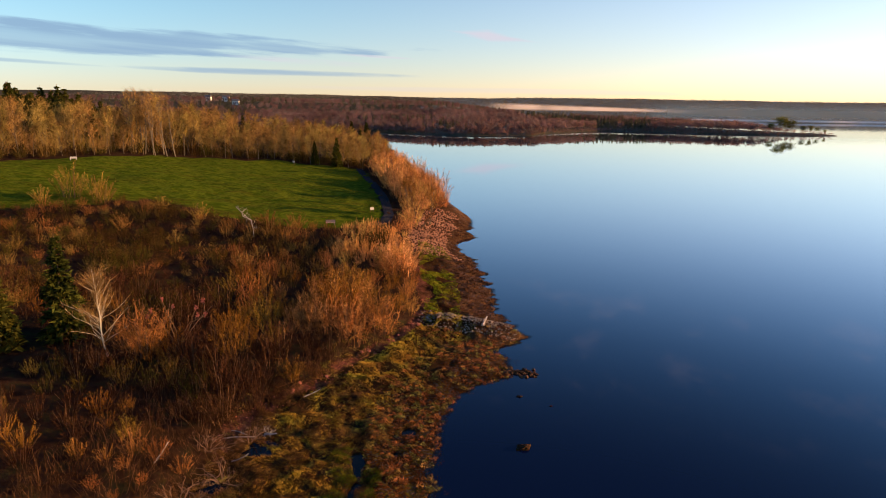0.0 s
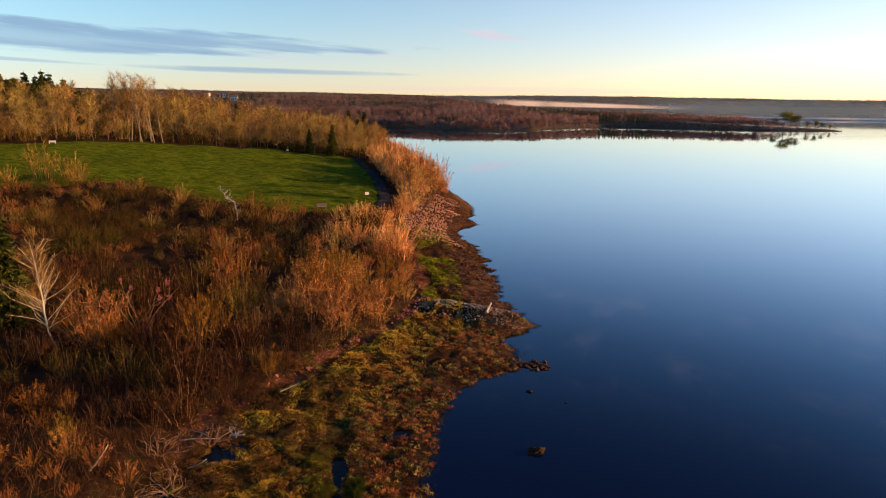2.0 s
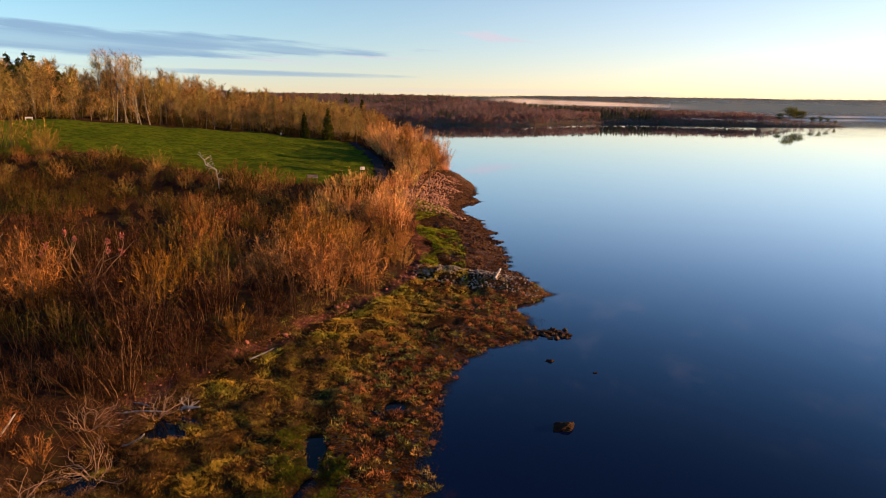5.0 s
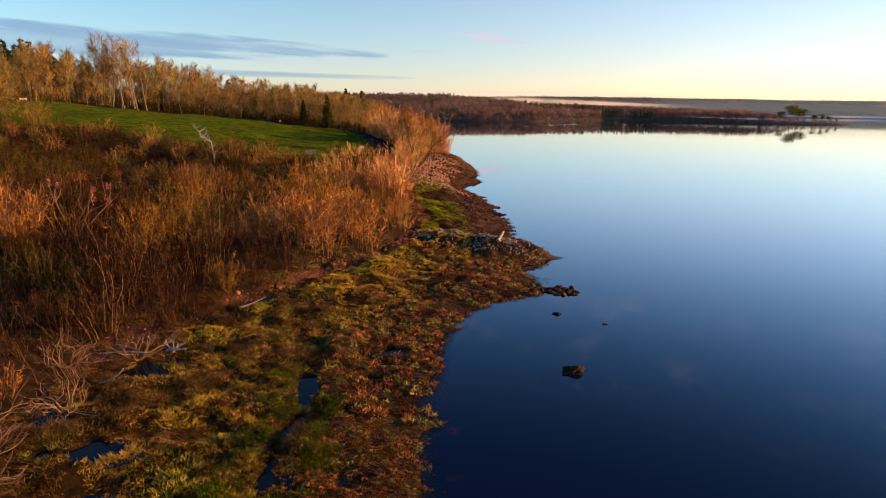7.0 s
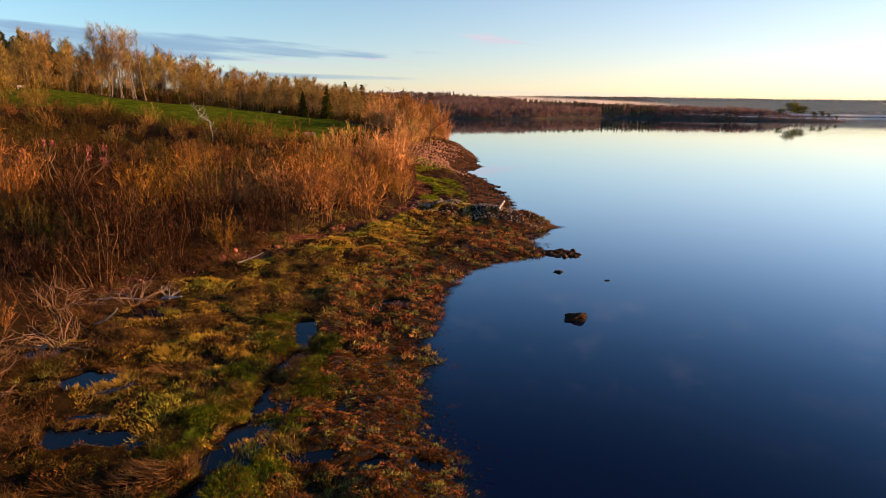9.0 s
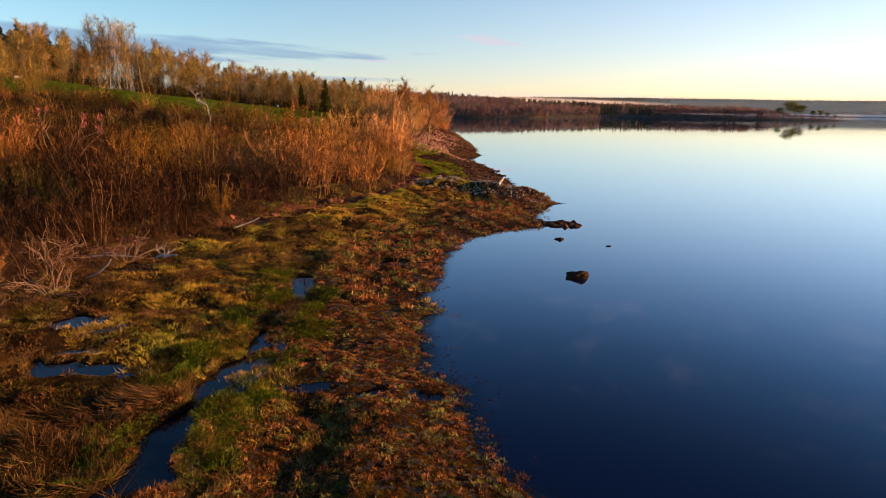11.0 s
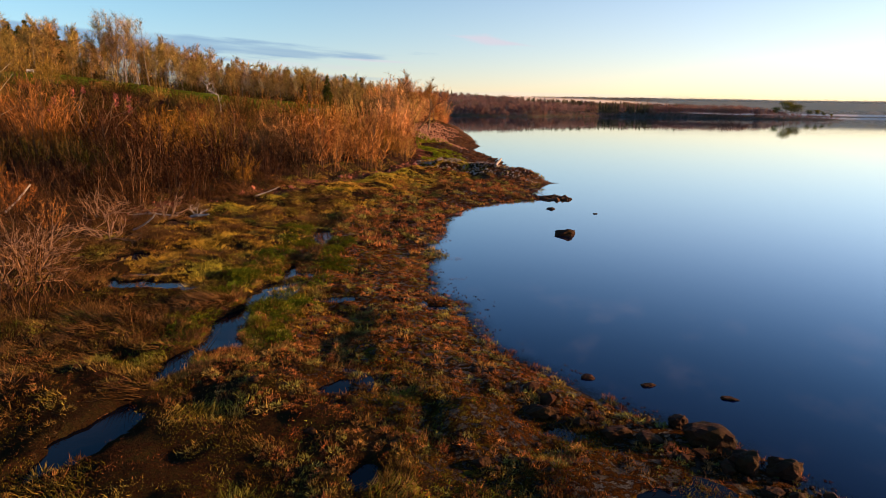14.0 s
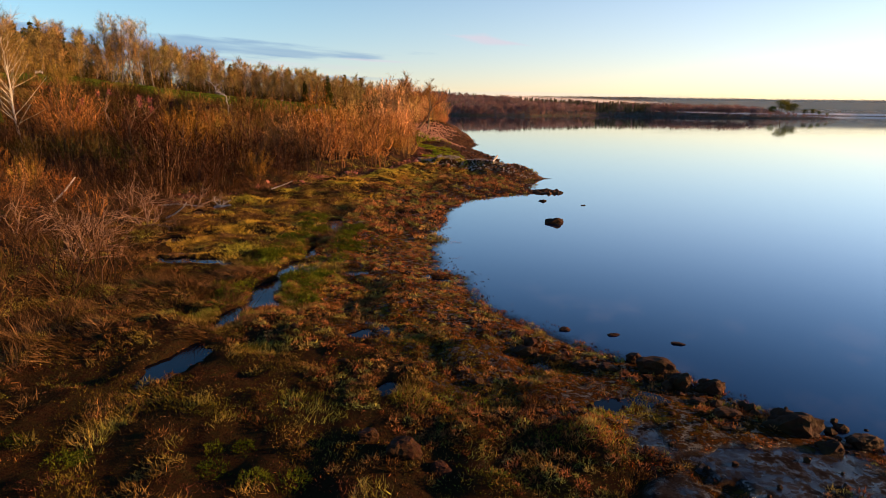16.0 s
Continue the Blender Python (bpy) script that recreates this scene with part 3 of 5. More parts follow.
def ground_z(x, y, fine=True):
    x, y = np.broadcast_arrays(np.asarray(x, float), np.asarray(y, float))
    s, b, r = shore_x(y), along(BANK, y), along(RISE, y)
    t = np.clip((s - x) / np.maximum(s - b, 1), 0, 1)
    z = r * t ** 0.75
    d = np.maximum(b - x, 0)
    z = z + 0.5 * step(d, 0, 2.5) + 0.1 * np.minimum(d, 85) + 0.02 * np.maximum(np.minimum(d, 400) - 85, 0)
    z = z - 1.2 * step(d, 6, 16) * step(y, 52, 62) * step(y, 93, 85)
    z = np.where(x > s, -0.055 * np.maximum(x - s, 0) - 0.03 * np.maximum(x - s, 0) ** 2, z)
    point = step(np.abs(y - 63.5 - (x - 2) * -0.15), 3.2, 0.4) * step(x, -4, 1.5) * step(x, s, s - 2.0)
    z = z + 0.75 * point
    near = (y < 66) & (x < 10) & (x > -20)
    w = np.where(near, wetness(x, y), 9.0)
    if fine:
        hum = (lattice(x, y, 1.9, 1) - 0.5) * 0.38 + (lattice(x, y, 0.75, 2) - 0.5) * 0.27 + (lattice(x, y, 0.34, 3) - 0.5) * np.where(x > s - 9, 0.13, 0.07) + (lattice(x, y, 0.17, 7) - 0.5) * 0.05
        hum = hum * (0.35 + 0.65 * step(w, 0.0, 1.0))
        z = z + hum * (1 - 0.85 * np.where((y < 20) & (x > 0), muddy(x, y), 0.0)) * step(y, 7, 11) * step(s - x, -0.5, 3.0) * step(y, 400, 200) + (lattice(x, y, 9, 4) - 0.5) * 0.9 * step(d, 1, 8)
    z = np.where(near, np.minimum(z, np.where(w < 0.3, marsh_level(x, y) - 0.22 + 1.5 * np.clip(w + 0.08, 0, 1), z)), z)
    z = z - 0.12 * np.maximum(y - 330 - 0.1 * (x + 30), 0)
    # the other shore: a wooded point that ends in a low spit, and hills beyond
    f = np.interp(x, (-3000, -600, -80, 7, 80, 90, 171, 243, 292, 332, 398, 420), (560, 600, 556, 503, 522, 556, 641, 627, 608, 600, 606, 640))
    deep = y - f + (lattice(x, y, 30, 11) - 0.5) * 6
    back = np.where(x > 95, np.interp(x, (95, 130, 300, 398, 440), (420, 240, 90, 16, -60)), 5000)
    inner = np.minimum(deep, back - deep)
    top = np.interp(x, (-400, 0, 110, 200, 398), (22, 20, 7, 4, 1.2))
    pen = np.where(inner > 0, np.minimum(0.22 * inner, 1.2 + np.minimum(0.055 * inner, top)), 0.3 * inner)
    f2 = np.interp(x, (-3000, 100, 500, 700, 911, 2000, 4000), (1250, 1250, 1180, 1187, 1254, 1100, 700))
    hill = (y - f2) * 0.045
    hill = np.where(hill > 0, np.minimum(hill, 34 + 22 * lattice(x, y, 700, 13) + 6 * lattice(x, y, 160, 14)), np.maximum(hill, -3) * 2)
    return np.maximum(np.maximum(z, -3), np.maximum(np.where(x < 440, pen, -3), hill))


def geo(a, b, k):
    return list(np.sign(a) * np.geomspace(abs(a), abs(b), k))


gx = np.array(sorted(set(geo(-4000, -300, 22) + list(np.arange(-290, -118, 8.0)) + list(np.arange(-118, -22, 2.0)) + list(np.arange(-22, -14, 0.35)) + list(np.arange(-14, 8.6, 0.17)) + list(np.arange(8.6, 13, 0.4)) + list(np.arange(13, 40, 2.0)) + list(np.arange(40, 620, 13.0)) + geo(620, 4000, 18))))
gy = np.array(sorted(set(geo(-4000, -60, 10) + list(np.arange(-56, 8, 4.0)) + list(np.arange(8, 12, 0.6)) + list(np.arange(12, 33, 0.165)) + list(np.arange(33, 66, 0.36)) + list(np.arange(66, 128, 0.65)) + list(np.arange(128, 140, 1.1)) + list(np.arange(140, 340, 4.0)) + list(np.arange(340, 1000, 14.0)) + geo(1000, 4000, 36))))
X, Y = np.meshgrid(gx, gy)
Z = ground_z(X, Y)


def grid_faces(rows, cols):
    a = (np.arange(rows - 1)[:, None] * cols + np.arange(cols - 1)[None]).ravel()
    return np.concatenate([np.stack([a, a + 1, a + cols + 1], 1), np.stack([a, a + cols + 1, a + cols], 1)])


sx, bx = shore_x(Y), along(BANK, Y)
in_field = inside(FIELD, X + (lattice(X, Y, 3, 21) - 0.5) * 3, Y + (lattice(X, Y, 3, 22) - 0.5) * 3)
zones = dict(field=in_field.astype(float), marsh=step(X, bx - 1.5, bx + 0.5),
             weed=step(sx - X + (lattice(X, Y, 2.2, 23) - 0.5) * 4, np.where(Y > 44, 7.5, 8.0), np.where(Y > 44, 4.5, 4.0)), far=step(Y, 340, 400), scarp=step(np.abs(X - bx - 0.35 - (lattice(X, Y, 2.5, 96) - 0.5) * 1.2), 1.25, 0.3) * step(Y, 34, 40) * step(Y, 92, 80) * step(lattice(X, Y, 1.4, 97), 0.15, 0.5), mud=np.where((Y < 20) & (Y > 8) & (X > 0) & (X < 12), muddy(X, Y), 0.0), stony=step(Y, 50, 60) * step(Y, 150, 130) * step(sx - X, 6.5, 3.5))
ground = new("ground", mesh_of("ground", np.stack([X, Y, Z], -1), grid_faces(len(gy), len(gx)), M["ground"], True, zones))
tagged(ground, "brown salt marsh, scrub and green meadow above the bay", "ground", kind="structure")

wx = np.array(sorted(geo(-4500, -60, 8) + list(np.arange(-56, -4, 4.0)) + list(np.arange(-4, 14, 0.4)) + list(np.arange(14, 60, 4.0)) + geo(62, 4500, 10)))
wy = np.array(sorted(geo(-4500, -30, 6) + list(np.arange(-28, 10, 4.0)) + list(np.arange(10, 125, 0.6)) + list(np.arange(125, 320, 6.0)) + geo(325, 4500, 12)))
WX, WY = np.meshgrid(wx, wy)
depth = np.where(WY < 320, -ground_z(WX, WY, False), 3.0)
water = new("water", mesh_of("water", np.stack([WX, WY, WX * 0], -1), grid_faces(len(wy), len(wx)), M["water"], True, dict(deep=np.clip(depth / 0.07, 0, 1))))
tagged(water, "calm dark blue bay water mirroring the sky", "water", kind="structure")


def z_at(x, y):
    return float(ground_z(np.array([x]), np.array([y]))[0])


# ---- plant shapes ----
def limb(rng, start, way, length, bend, k=4):
    """A curved line of k points."""
    pts = [np.asarray(start, float)]
    w = np.asarray(way, float) / np.linalg.norm(way)
    for _ in range(k - 1):
        w = w + rng.normal(size=3) * bend + np.array([0, 0, bend * 0.35])
        w /= np.linalg.norm(w)
        pts.append(pts[-1] + w * length / (k - 1))
    return np.array(pts)


def spray(rng, soup, line, count, length, width, lift, first=0.25):
    """Fine twigs off a limb."""
    t = rng.uniform(first, 1, count) * (len(line) - 1)
    i = np.minimum(t.astype(int), len(line) - 2)
    base = line[i] + (line[i + 1] - line[i]) * (t - i)[:, None]
    axis = line[i + 1] - line[i]
    axis = axis / np.linalg.norm(axis, axis=1)[:, None]
    way = axis * 0.5 + rng.normal(size=(count, 3)) * 0.62 + np.array([0, 0, lift])
    way *= (length * rng.uniform(0.5, 1.3, count) / np.linalg.norm(way, axis=1))[:, None]
    soup.slivers(base, way, width * rng.uniform(0.7, 1.3, count), rng)


def shrub_shape(rng, h, stems=14, twigs=560, girth=0.5, width=0.030):
    """Many stems fanning up from the root, feathered with fine upright twigs."""
    wood, fine = Soup(), Soup()
    lines = []
    for q in range(stems * 3):
        a, out = q * 2.4 + rng.uniform(-0.7, 0.7), math.sqrt((q + 0.5) / (stems * 3))
        tall = h * (1.0 - 0.42 * out * out) * rng.uniform(0.6, 1.05)
        root = np.array([math.cos(a) * 0.26 * h * out, math.sin(a) * 0.26 * h * out, -0.2])
        end = np.array([math.cos(a) * out * h * girth * 1.15, math.sin(a) * out * h * girth * 1.15, tall])
        u = np.linspace(0, 1, 5)[:, None]
        sag = np.array([math.cos(a), math.sin(a), 0]) * (u * (1 - u)) * h * girth * -0.35 * out
        line = root + (end - root) * u + sag + rng.normal(size=(5, 3)) * 0.022 * h * u
        lines.append(line)
        if q % 3 == 0:
            wood.tube(line, np.linspace(0.026, 0.010, 5) * (h / 3.5) ** 0.5, 3, False)
        else:
            for i in range(4):
                fine.slivers(line[i:i + 1], (line[i + 1] - line[i])[None] * 1.15, 0.034 - 0.005 * i, rng)
    pick = rng.integers(len(lines), size=twigs)
    t = rng.uniform(0.12, 1.0, twigs) ** 0.75 * 3.99
    i = t.astype(int)
    arr = np.array(lines)
    p, axis = arr[pick, i], arr[pick, i + 1] - arr[pick, i]
    p = p + axis * (t - i)[:, None]
    axis = axis / np.linalg.norm(axis, axis=1)[:, None]
    way = axis * 0.45 + rng.normal(size=(twigs, 3)) * 0.55 + np.array([0, 0, 0.3])
    way *= (h * 0.14 * rng.uniform(0.45, 1.35, twigs) * (1.25 - 0.12 * t) / np.linalg.norm(way, axis=1))[:, None]
    fine.slivers(p, way, width * rng.uniform(0.7, 1.5, twigs), rng)
    return wood.both(), fine.both()


def tree_shape(rng, h, limbs=22, twigs=26, low=0.35, radius=0.08, width=0.07, reach=0.36, crook=0.05):
    wood, fine = Soup(), Soup()
    trunk = limb(rng, (0, 0, -0.3), (rng.normal() * 0.06, rng.normal() * 0.06, 1), h * 0.96, crook, 7)
    wood.tube(trunk, np.linspace(radius, radius * 0.12, 7), 5, False)
    for _ in range(limbs):
        t = rng.uniform(low, 0.97)
        i = int(t * 6)
        p = trunk[i] + (trunk[min(i + 1, 6)] - trunk[i]) * (t * 6 - i)
        a = rng.uniform(0, 2 * math.pi)
        line = limb(rng, p, (math.cos(a), math.sin(a), rng.uniform(0.4, 1.5)), h * reach * (1.25 - t) * rng.uniform(0.7, 1.3), 0.16)
        wood.tube(line, np.linspace(radius * 0.26 * (1.3 - t), 0.006, len(line)), 3, False)
        spray(rng, fine, line, twigs, h * 0.10, width, 0.35, 0.15)
    spray(rng, fine, trunk, twigs * 2, h * 0.09, width, 0.5, 0.6)
    return wood.both(), fine.both()


def spruce_shape(rng, h, spread_=0.2, tiers=16, each=9, per=9):
    wood, fine = Soup(), Soup()
    wood.tube(np.array([[0, 0, -0.3], [0, 0, h * 0.5], [0.03, 0, h * 0.99]]), [0.018 * h, 0.010 * h, 0.002 * h], 5)
    for k in range(tiers):
        t = 0.06 + 0.92 * k / tiers
        reach = h * spread_ * (1 - t) ** 0.85 * rng.uniform(0.85, 1.15) + 0.08
        for j in range(each):
            a = rng.uniform(0, 2 * math.pi)
            z = h * (t + rng.uniform(-0.02, 0.02))
            line = np.array([[0, 0, z], [math.cos(a) * reach * 0.6, math.sin(a) * reach * 0.6, z - reach * 0.12], [math.cos(a) * reach, math.sin(a) * reach, z - reach * 0.14]])
            u = rng.uniform(0.1, 1, per)
            base = line[0] + (line[2] - line[0]) * u[:, None]
            way = (line[2] - line[0])[None] / reach * 0.6 + rng.normal(size=(per, 3)) * 0.45 + np.array([0, 0, -0.15])
            way *= (0.055 * h * (1.3 - t) + 0.12) / np.linalg.norm(way, axis=1)[:, None]
            fine.slivers(base, way, 0.035 * h * (1.2 - t) + 0.06, rng)
    return wood.both(), fine.both()


rng = np.random.default_rng(4)
SHRUBS = [shrub_shape(rng, h, s, w, l) for h, s, w, l in ((3.2, 9, 1050, 0.52), (3.8, 10, 1080, 0.48), (4.3, 10, 1100, 0.44), (2.6, 8, 980, 0.62), (3.4, 9, 1050, 0.56), (3.9, 10, 1080, 0.44))]
POPLARS = [tree_shape(rng, h, l, t + 6, lo, 0.07, 0.062) for h, l, t, lo in ((13.5, 25, 26, 0.25), (15, 24, 26, 0.35), (12, 26, 25, 0.12), (13, 25, 26, 0.2), (10.5, 27, 25, 0.08))]
POPLARS.append(tree_shape(rng, 16, 18, 16, 0.5, 0.15, 0.045, 0.3, 0.03))
SPRUCES = [spruce_shape(rng, h, s, 18, 11, 11) for h, s in ((8, 0.2), (9.5, 0.19), (7, 0.24))]


def planted(name, shape, bark, leaf, x, y, turn, size, label, category, group, crown="crown", z=None):
    ob = part(name, shape[0], bark, None, label)
    tagged(ob, category=category, group=group)
    part(crown, shape[1], leaf, ob)
    ob.matrix_basis = pose(x, y, z_at(x, y) if z is None else z, 0, 0, turn) @ Matrix.Scale(size, 4)
    return ob


def again(ob, x, y, turn, size):
    made = copy_thing(ob, pose(x, y, HZ[(x, y)] if (x, y) in HZ else z_at(x, y), 0, 0, turn))
    made.scale = (size, size, size)
    return made


# ---- scrub ----
def scrubby(x, y):
    """Where shrubs stand: above the bank, off the meadow and the path."""
    b = along(BANK, y)
    ok = (x < b - np.where(y < 95, 0.9, 0.7)) & ~inside(FIELD, x - 1.0, y) & ~inside(FIELD, x + 1.0, y + 1)
    lane = np.interp(y, (96, 100, 113, 140, 184, 240), (-10, -11.5, -9.5, -15.0, -24.0, -24.0))
    ok &= (y < 99) | (x > lane + 3.2) | (x < -110)
    ok &= (y < 98.5) | (x > -30) | (x < -56)
    ok &= (y < 150) | (x > -30)
    ok &= x > -14 - 0.72 * (y + 6)
    return ok


HZ = {}


def scatter(rng, x0, x1, y0, y1, gap, mask, tries):
    """Spots at least about gap apart."""
    cells, spots = {}, []
    xs, ys = rng.uniform(x0, x1, tries), rng.uniform(y0, y1, tries)
    keep = mask(xs, ys)
    for x, y in zip(xs[keep], ys[keep]):
        key = (int(x // gap), int(y // gap))
        if all((x - p) ** 2 + (y - q) ** 2 > gap * gap for i in (-1, 0, 1) for j in (-1, 0, 1) for p, q in cells.get((key[0] + i, key[1] + j), ())):
            cells.setdefault(key, []).append((x, y))
            spots.append((x, y))
    arr = np.array(spots)
    HZ.update(zip(spots, ground_z(arr[:, 0], arr[:, 1]).tolist()))
    return spots


rng = np.random.default_rng(11)
spots = scatter(rng, -100, 4, 15, 235, 1.8, scrubby, 26000)
# bank-edge hues are brighter, inland ones darker: sun and hollow shade put into colour
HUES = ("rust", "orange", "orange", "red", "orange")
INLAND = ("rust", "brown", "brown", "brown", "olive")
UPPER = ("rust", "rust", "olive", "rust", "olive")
LABELS = dict(orange="bare orange-brown shrub with fine upright twigs", rust="bare rust-brown shrub in dense scrub on the bank", olive="olive-yellow budding shrub in dense scrub", red="reddish bare shrub with fine upright twigs", brown="brown leafless shrub among dense scrub, coloured dark as if shaded")
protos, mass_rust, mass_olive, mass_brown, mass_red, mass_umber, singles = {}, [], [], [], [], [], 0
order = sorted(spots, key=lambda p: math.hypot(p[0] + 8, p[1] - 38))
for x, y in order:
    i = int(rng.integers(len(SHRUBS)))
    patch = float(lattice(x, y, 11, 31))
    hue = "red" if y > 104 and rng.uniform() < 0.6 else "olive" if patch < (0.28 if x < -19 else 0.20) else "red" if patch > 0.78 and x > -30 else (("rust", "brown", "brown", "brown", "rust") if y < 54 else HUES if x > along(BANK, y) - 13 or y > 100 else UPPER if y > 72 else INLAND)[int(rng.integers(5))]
    tall = float(np.interp(y, (25, 36, 42, 60, 75, 105, 112, 140), (0.45, 0.6, 0.9, 1.05, 1.05, 1.1, 1.35, 1.5)))
    tall *= 1.0 if y > 99 or y < 38 else float(np.interp(x, (-32, -18), (0.56, 1.0)))
    tall *= 0.85 if 84 < y < 99 and x < -20 else 1.0
    size = rng.uniform(0.6, 1.1) * tall * (0.4 + 1.2 * float(lattice(x, y, 6, 33)))
    if 56 < y < 99 and x < -24:
        i, size = (3, 4)[i % 2], size * 1.5
    if 88 < y < 102 and x > -24:
        size *= 0.72
    turn = rng.uniform(0, 360)
    if singles < 280:
        key = (i, hue)
        if key not in protos:
            protos[key] = planted("shrub", SHRUBS[i], "bark_tan", "twig_" + hue, x, y, turn, size, LABELS[hue], "shrub", "shrubs on the bank")
        else:
            again(protos[key], x, y, turn, size)
        singles += 1
    else:
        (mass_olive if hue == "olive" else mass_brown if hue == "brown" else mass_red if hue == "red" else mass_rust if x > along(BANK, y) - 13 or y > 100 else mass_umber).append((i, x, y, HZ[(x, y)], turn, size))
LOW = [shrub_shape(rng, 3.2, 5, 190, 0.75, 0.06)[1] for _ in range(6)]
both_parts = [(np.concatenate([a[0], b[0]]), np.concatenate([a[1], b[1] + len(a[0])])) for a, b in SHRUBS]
for mass, mat, label in ((mass_rust, "thicket_rust", "rust-brown leafless scrub covering the slope"), (mass_umber, "thicket_umber", "umber leafless scrub below the meadow"), (mass_red, "thicket_red", "reddish leafless scrub along the shore bank"), (mass_brown, "thicket_brown_shaded", "brown leafless scrub coloured dark for the shade of the hollows"), (mass_olive, "thicket_olive", "olive-brown budding scrub covering the slope")):
    tagged(part("shrub_thicket", spread(both_parts, mass), mat, None, label), category="scrub", kind="stuff")

# low fill; two thirds coloured dark to paint deep shade between the bushes
low_spots = scatter(rng, -80, -12, 74, 101, 1.25, scrubby, 9000)
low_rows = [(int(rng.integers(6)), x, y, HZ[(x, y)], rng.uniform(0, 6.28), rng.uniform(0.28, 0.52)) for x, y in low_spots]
for third, mat, label in ((0, "thicket_umber", "low umber scrub filling the slope below the meadow"), (1, "thicket_brown_shaded", "low scrub below the meadow, coloured dark like the shade between bushes"), (2, "thicket_brown_shaded", "low brown scrub below the meadow, coloured dark like the shade between bushes")):
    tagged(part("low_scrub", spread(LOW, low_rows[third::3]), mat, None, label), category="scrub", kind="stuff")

# ---- the wood behind the meadow ----
EDGE = ((-150, 100), (-118, 116), (-97, 128), (-91, 142), (-81, 166), (-67, 177), (-53, 189), (-33, 192), (-26, 190))


def woody(x, y):
    e = np.array(EDGE)
    front = np.interp(x, e[:, 0], e[:, 1])
    return (y > front) & (x < along(BANK, y) - 4) & (y < 318 + x * 0.1) & (x > -0.80 * (y + 6))


rng = np.random.default_rng(12)
trees = scatter(rng, -190, -22, 105, 318, 2.9, woody, 14000)
edge = np.array(EDGE)
trees.sort(key=lambda p: p[1] - np.interp(p[0], edge[:, 0], edge[:, 1]) + (0 if p[0] > -130 else 60))
trees = [(-82 + 7.0 * math.sin(q * 2.4) * (q / 14) ** 0.5, 168 + 3.0 * math.cos(q * 2.4)) for q in range(14)] + trees
wood_proto, wood_mass, dark_mass = {}, [], []
wood_both = [(np.concatenate([a[0], b[0]]), np.concatenate([a[1], b[1] + len(a[0])])) for a, b in POPLARS]
spruce_both = [b for a, b in SPRUCES]
for k, (x, y) in enumerate(trees):
    i = int(rng.integers(5))
    size = rng.uniform(0.72, 1.05) * float(np.interp(x, (-90, -82, -72, -60, -25), (0.95, 1.12, 0.9, 0.88, 0.78)))
    turn = rng.uniform(0, 360)
    if k < 14:
        i, size = 5, rng.uniform(0.95, 1.12)
    if k < 260:
        if i not in wood_proto:
            wood_proto[i] = planted("poplar_tree", POPLARS[i], "bark_pale", "wood_twig", x, y, turn, size, "tall bare poplar with pale trunk at the meadow's edge", "tree", "trees behind the meadow")
        else:
            again(wood_proto[i], x, y, turn, size)
    elif k < 450:
        if rng.uniform() < 0.14 or (x < -110 and y > 210):
            dark_mass.append((int(rng.integers(3)), x, y, HZ[(x, y)], turn, rng.uniform(1.1, 1.6)))
        else:
            wood_mass.append((i, x, y, HZ[(x, y)], turn, size))
tagged(part("woodland", spread(wood_both, wood_mass), "wood_mass", None, "leafless hardwood forest deep behind the meadow"), category="forest", kind="stuff")
tagged(part("spruce_woodland", spread(spruce_both, dark_mass), "needle_mass", None, "dark spruces standing among the bare hardwoods"), category="forest", kind="stuff")

rng = np.random.default_rng(18)
under = scatter(rng, -150, -26, 100, 215, 2.6, lambda x, y: woody(x, y - 1) & (y < np.interp(x, edge[:, 0], edge[:, 1]) + 14), 4000)
deep_under = scatter(rng, -165, -30, 110, 250, 5.0, lambda x, y: woody(x, y) & (y > np.interp(x, edge[:, 0], edge[:, 1]) + 10) & (y < np.interp(x, edge[:, 0], edge[:, 1]) + 48), 2500)
deep_under.sort(key=lambda p: abs(p[0] + 84))
tagged(part("deep_undergrowth", spread(both_parts, [(int(rng.integers(6)), x, y, HZ[(x, y)], rng.uniform(0, 6.28), rng.uniform(1.3, 2.1)) for x, y in deep_under[:85]]), "wood_mass", None, "tall saplings inside the bare wood"), category="scrub", kind="stuff")
tagged(part("undergrowth", spread(both_parts, [(int(rng.integers(6)), x, y, HZ[(x, y)], rng.uniform(0, 6.28), rng.uniform(0.6, 1.2)) for x, y in under[:95]]), "thicket_olive", None, "brown undergrowth along the edge of the wood"), category="scrub", kind="stuff")

# ---- woods across the bay ----
rng = np.random.default_rng(13)
FAR_BARE, FAR_DARK = [], []


for _ in range(5):
    s_ = Soup()
    k = 84
    ball = rng.normal(size=(k, 3))
    ball /= np.linalg.norm(ball, axis=1)[:, None]
    p = ball * rng.uniform(0.3, 1.0, (k, 1)) * np.array([2.9, 2.9, 3.3]) + np.array([0, 0, 4.6])
    s_.slivers(p, ball * 0.5 + rng.normal(size=(k, 3)) * 0.5 + np.array([0, 0, 0.3]), 1.0, rng)
    FAR_BARE.append(s_.both())
    s_ = Soup()
    for q in range(7):
        z = 1.6 + q * 1.55
        a = rng.uniform(0, 6.28, 12)
        r = (1 - q / 8.0) * 2.9
        s_.slivers(np.stack([a * 0, a * 0, np.full(12, z + 1.5)], 1), np.stack([np.cos(a) * r, np.sin(a) * r, np.full(12, -1.3)], 1) * rng.uniform(0.8, 1.25, (12, 1)), 1.5, rng)
    FAR_DARK.append(s_.both())


def far_wood(x, y):
    z = ground_z(x, y, False)
    return (z > 0.55) & (y > 470)


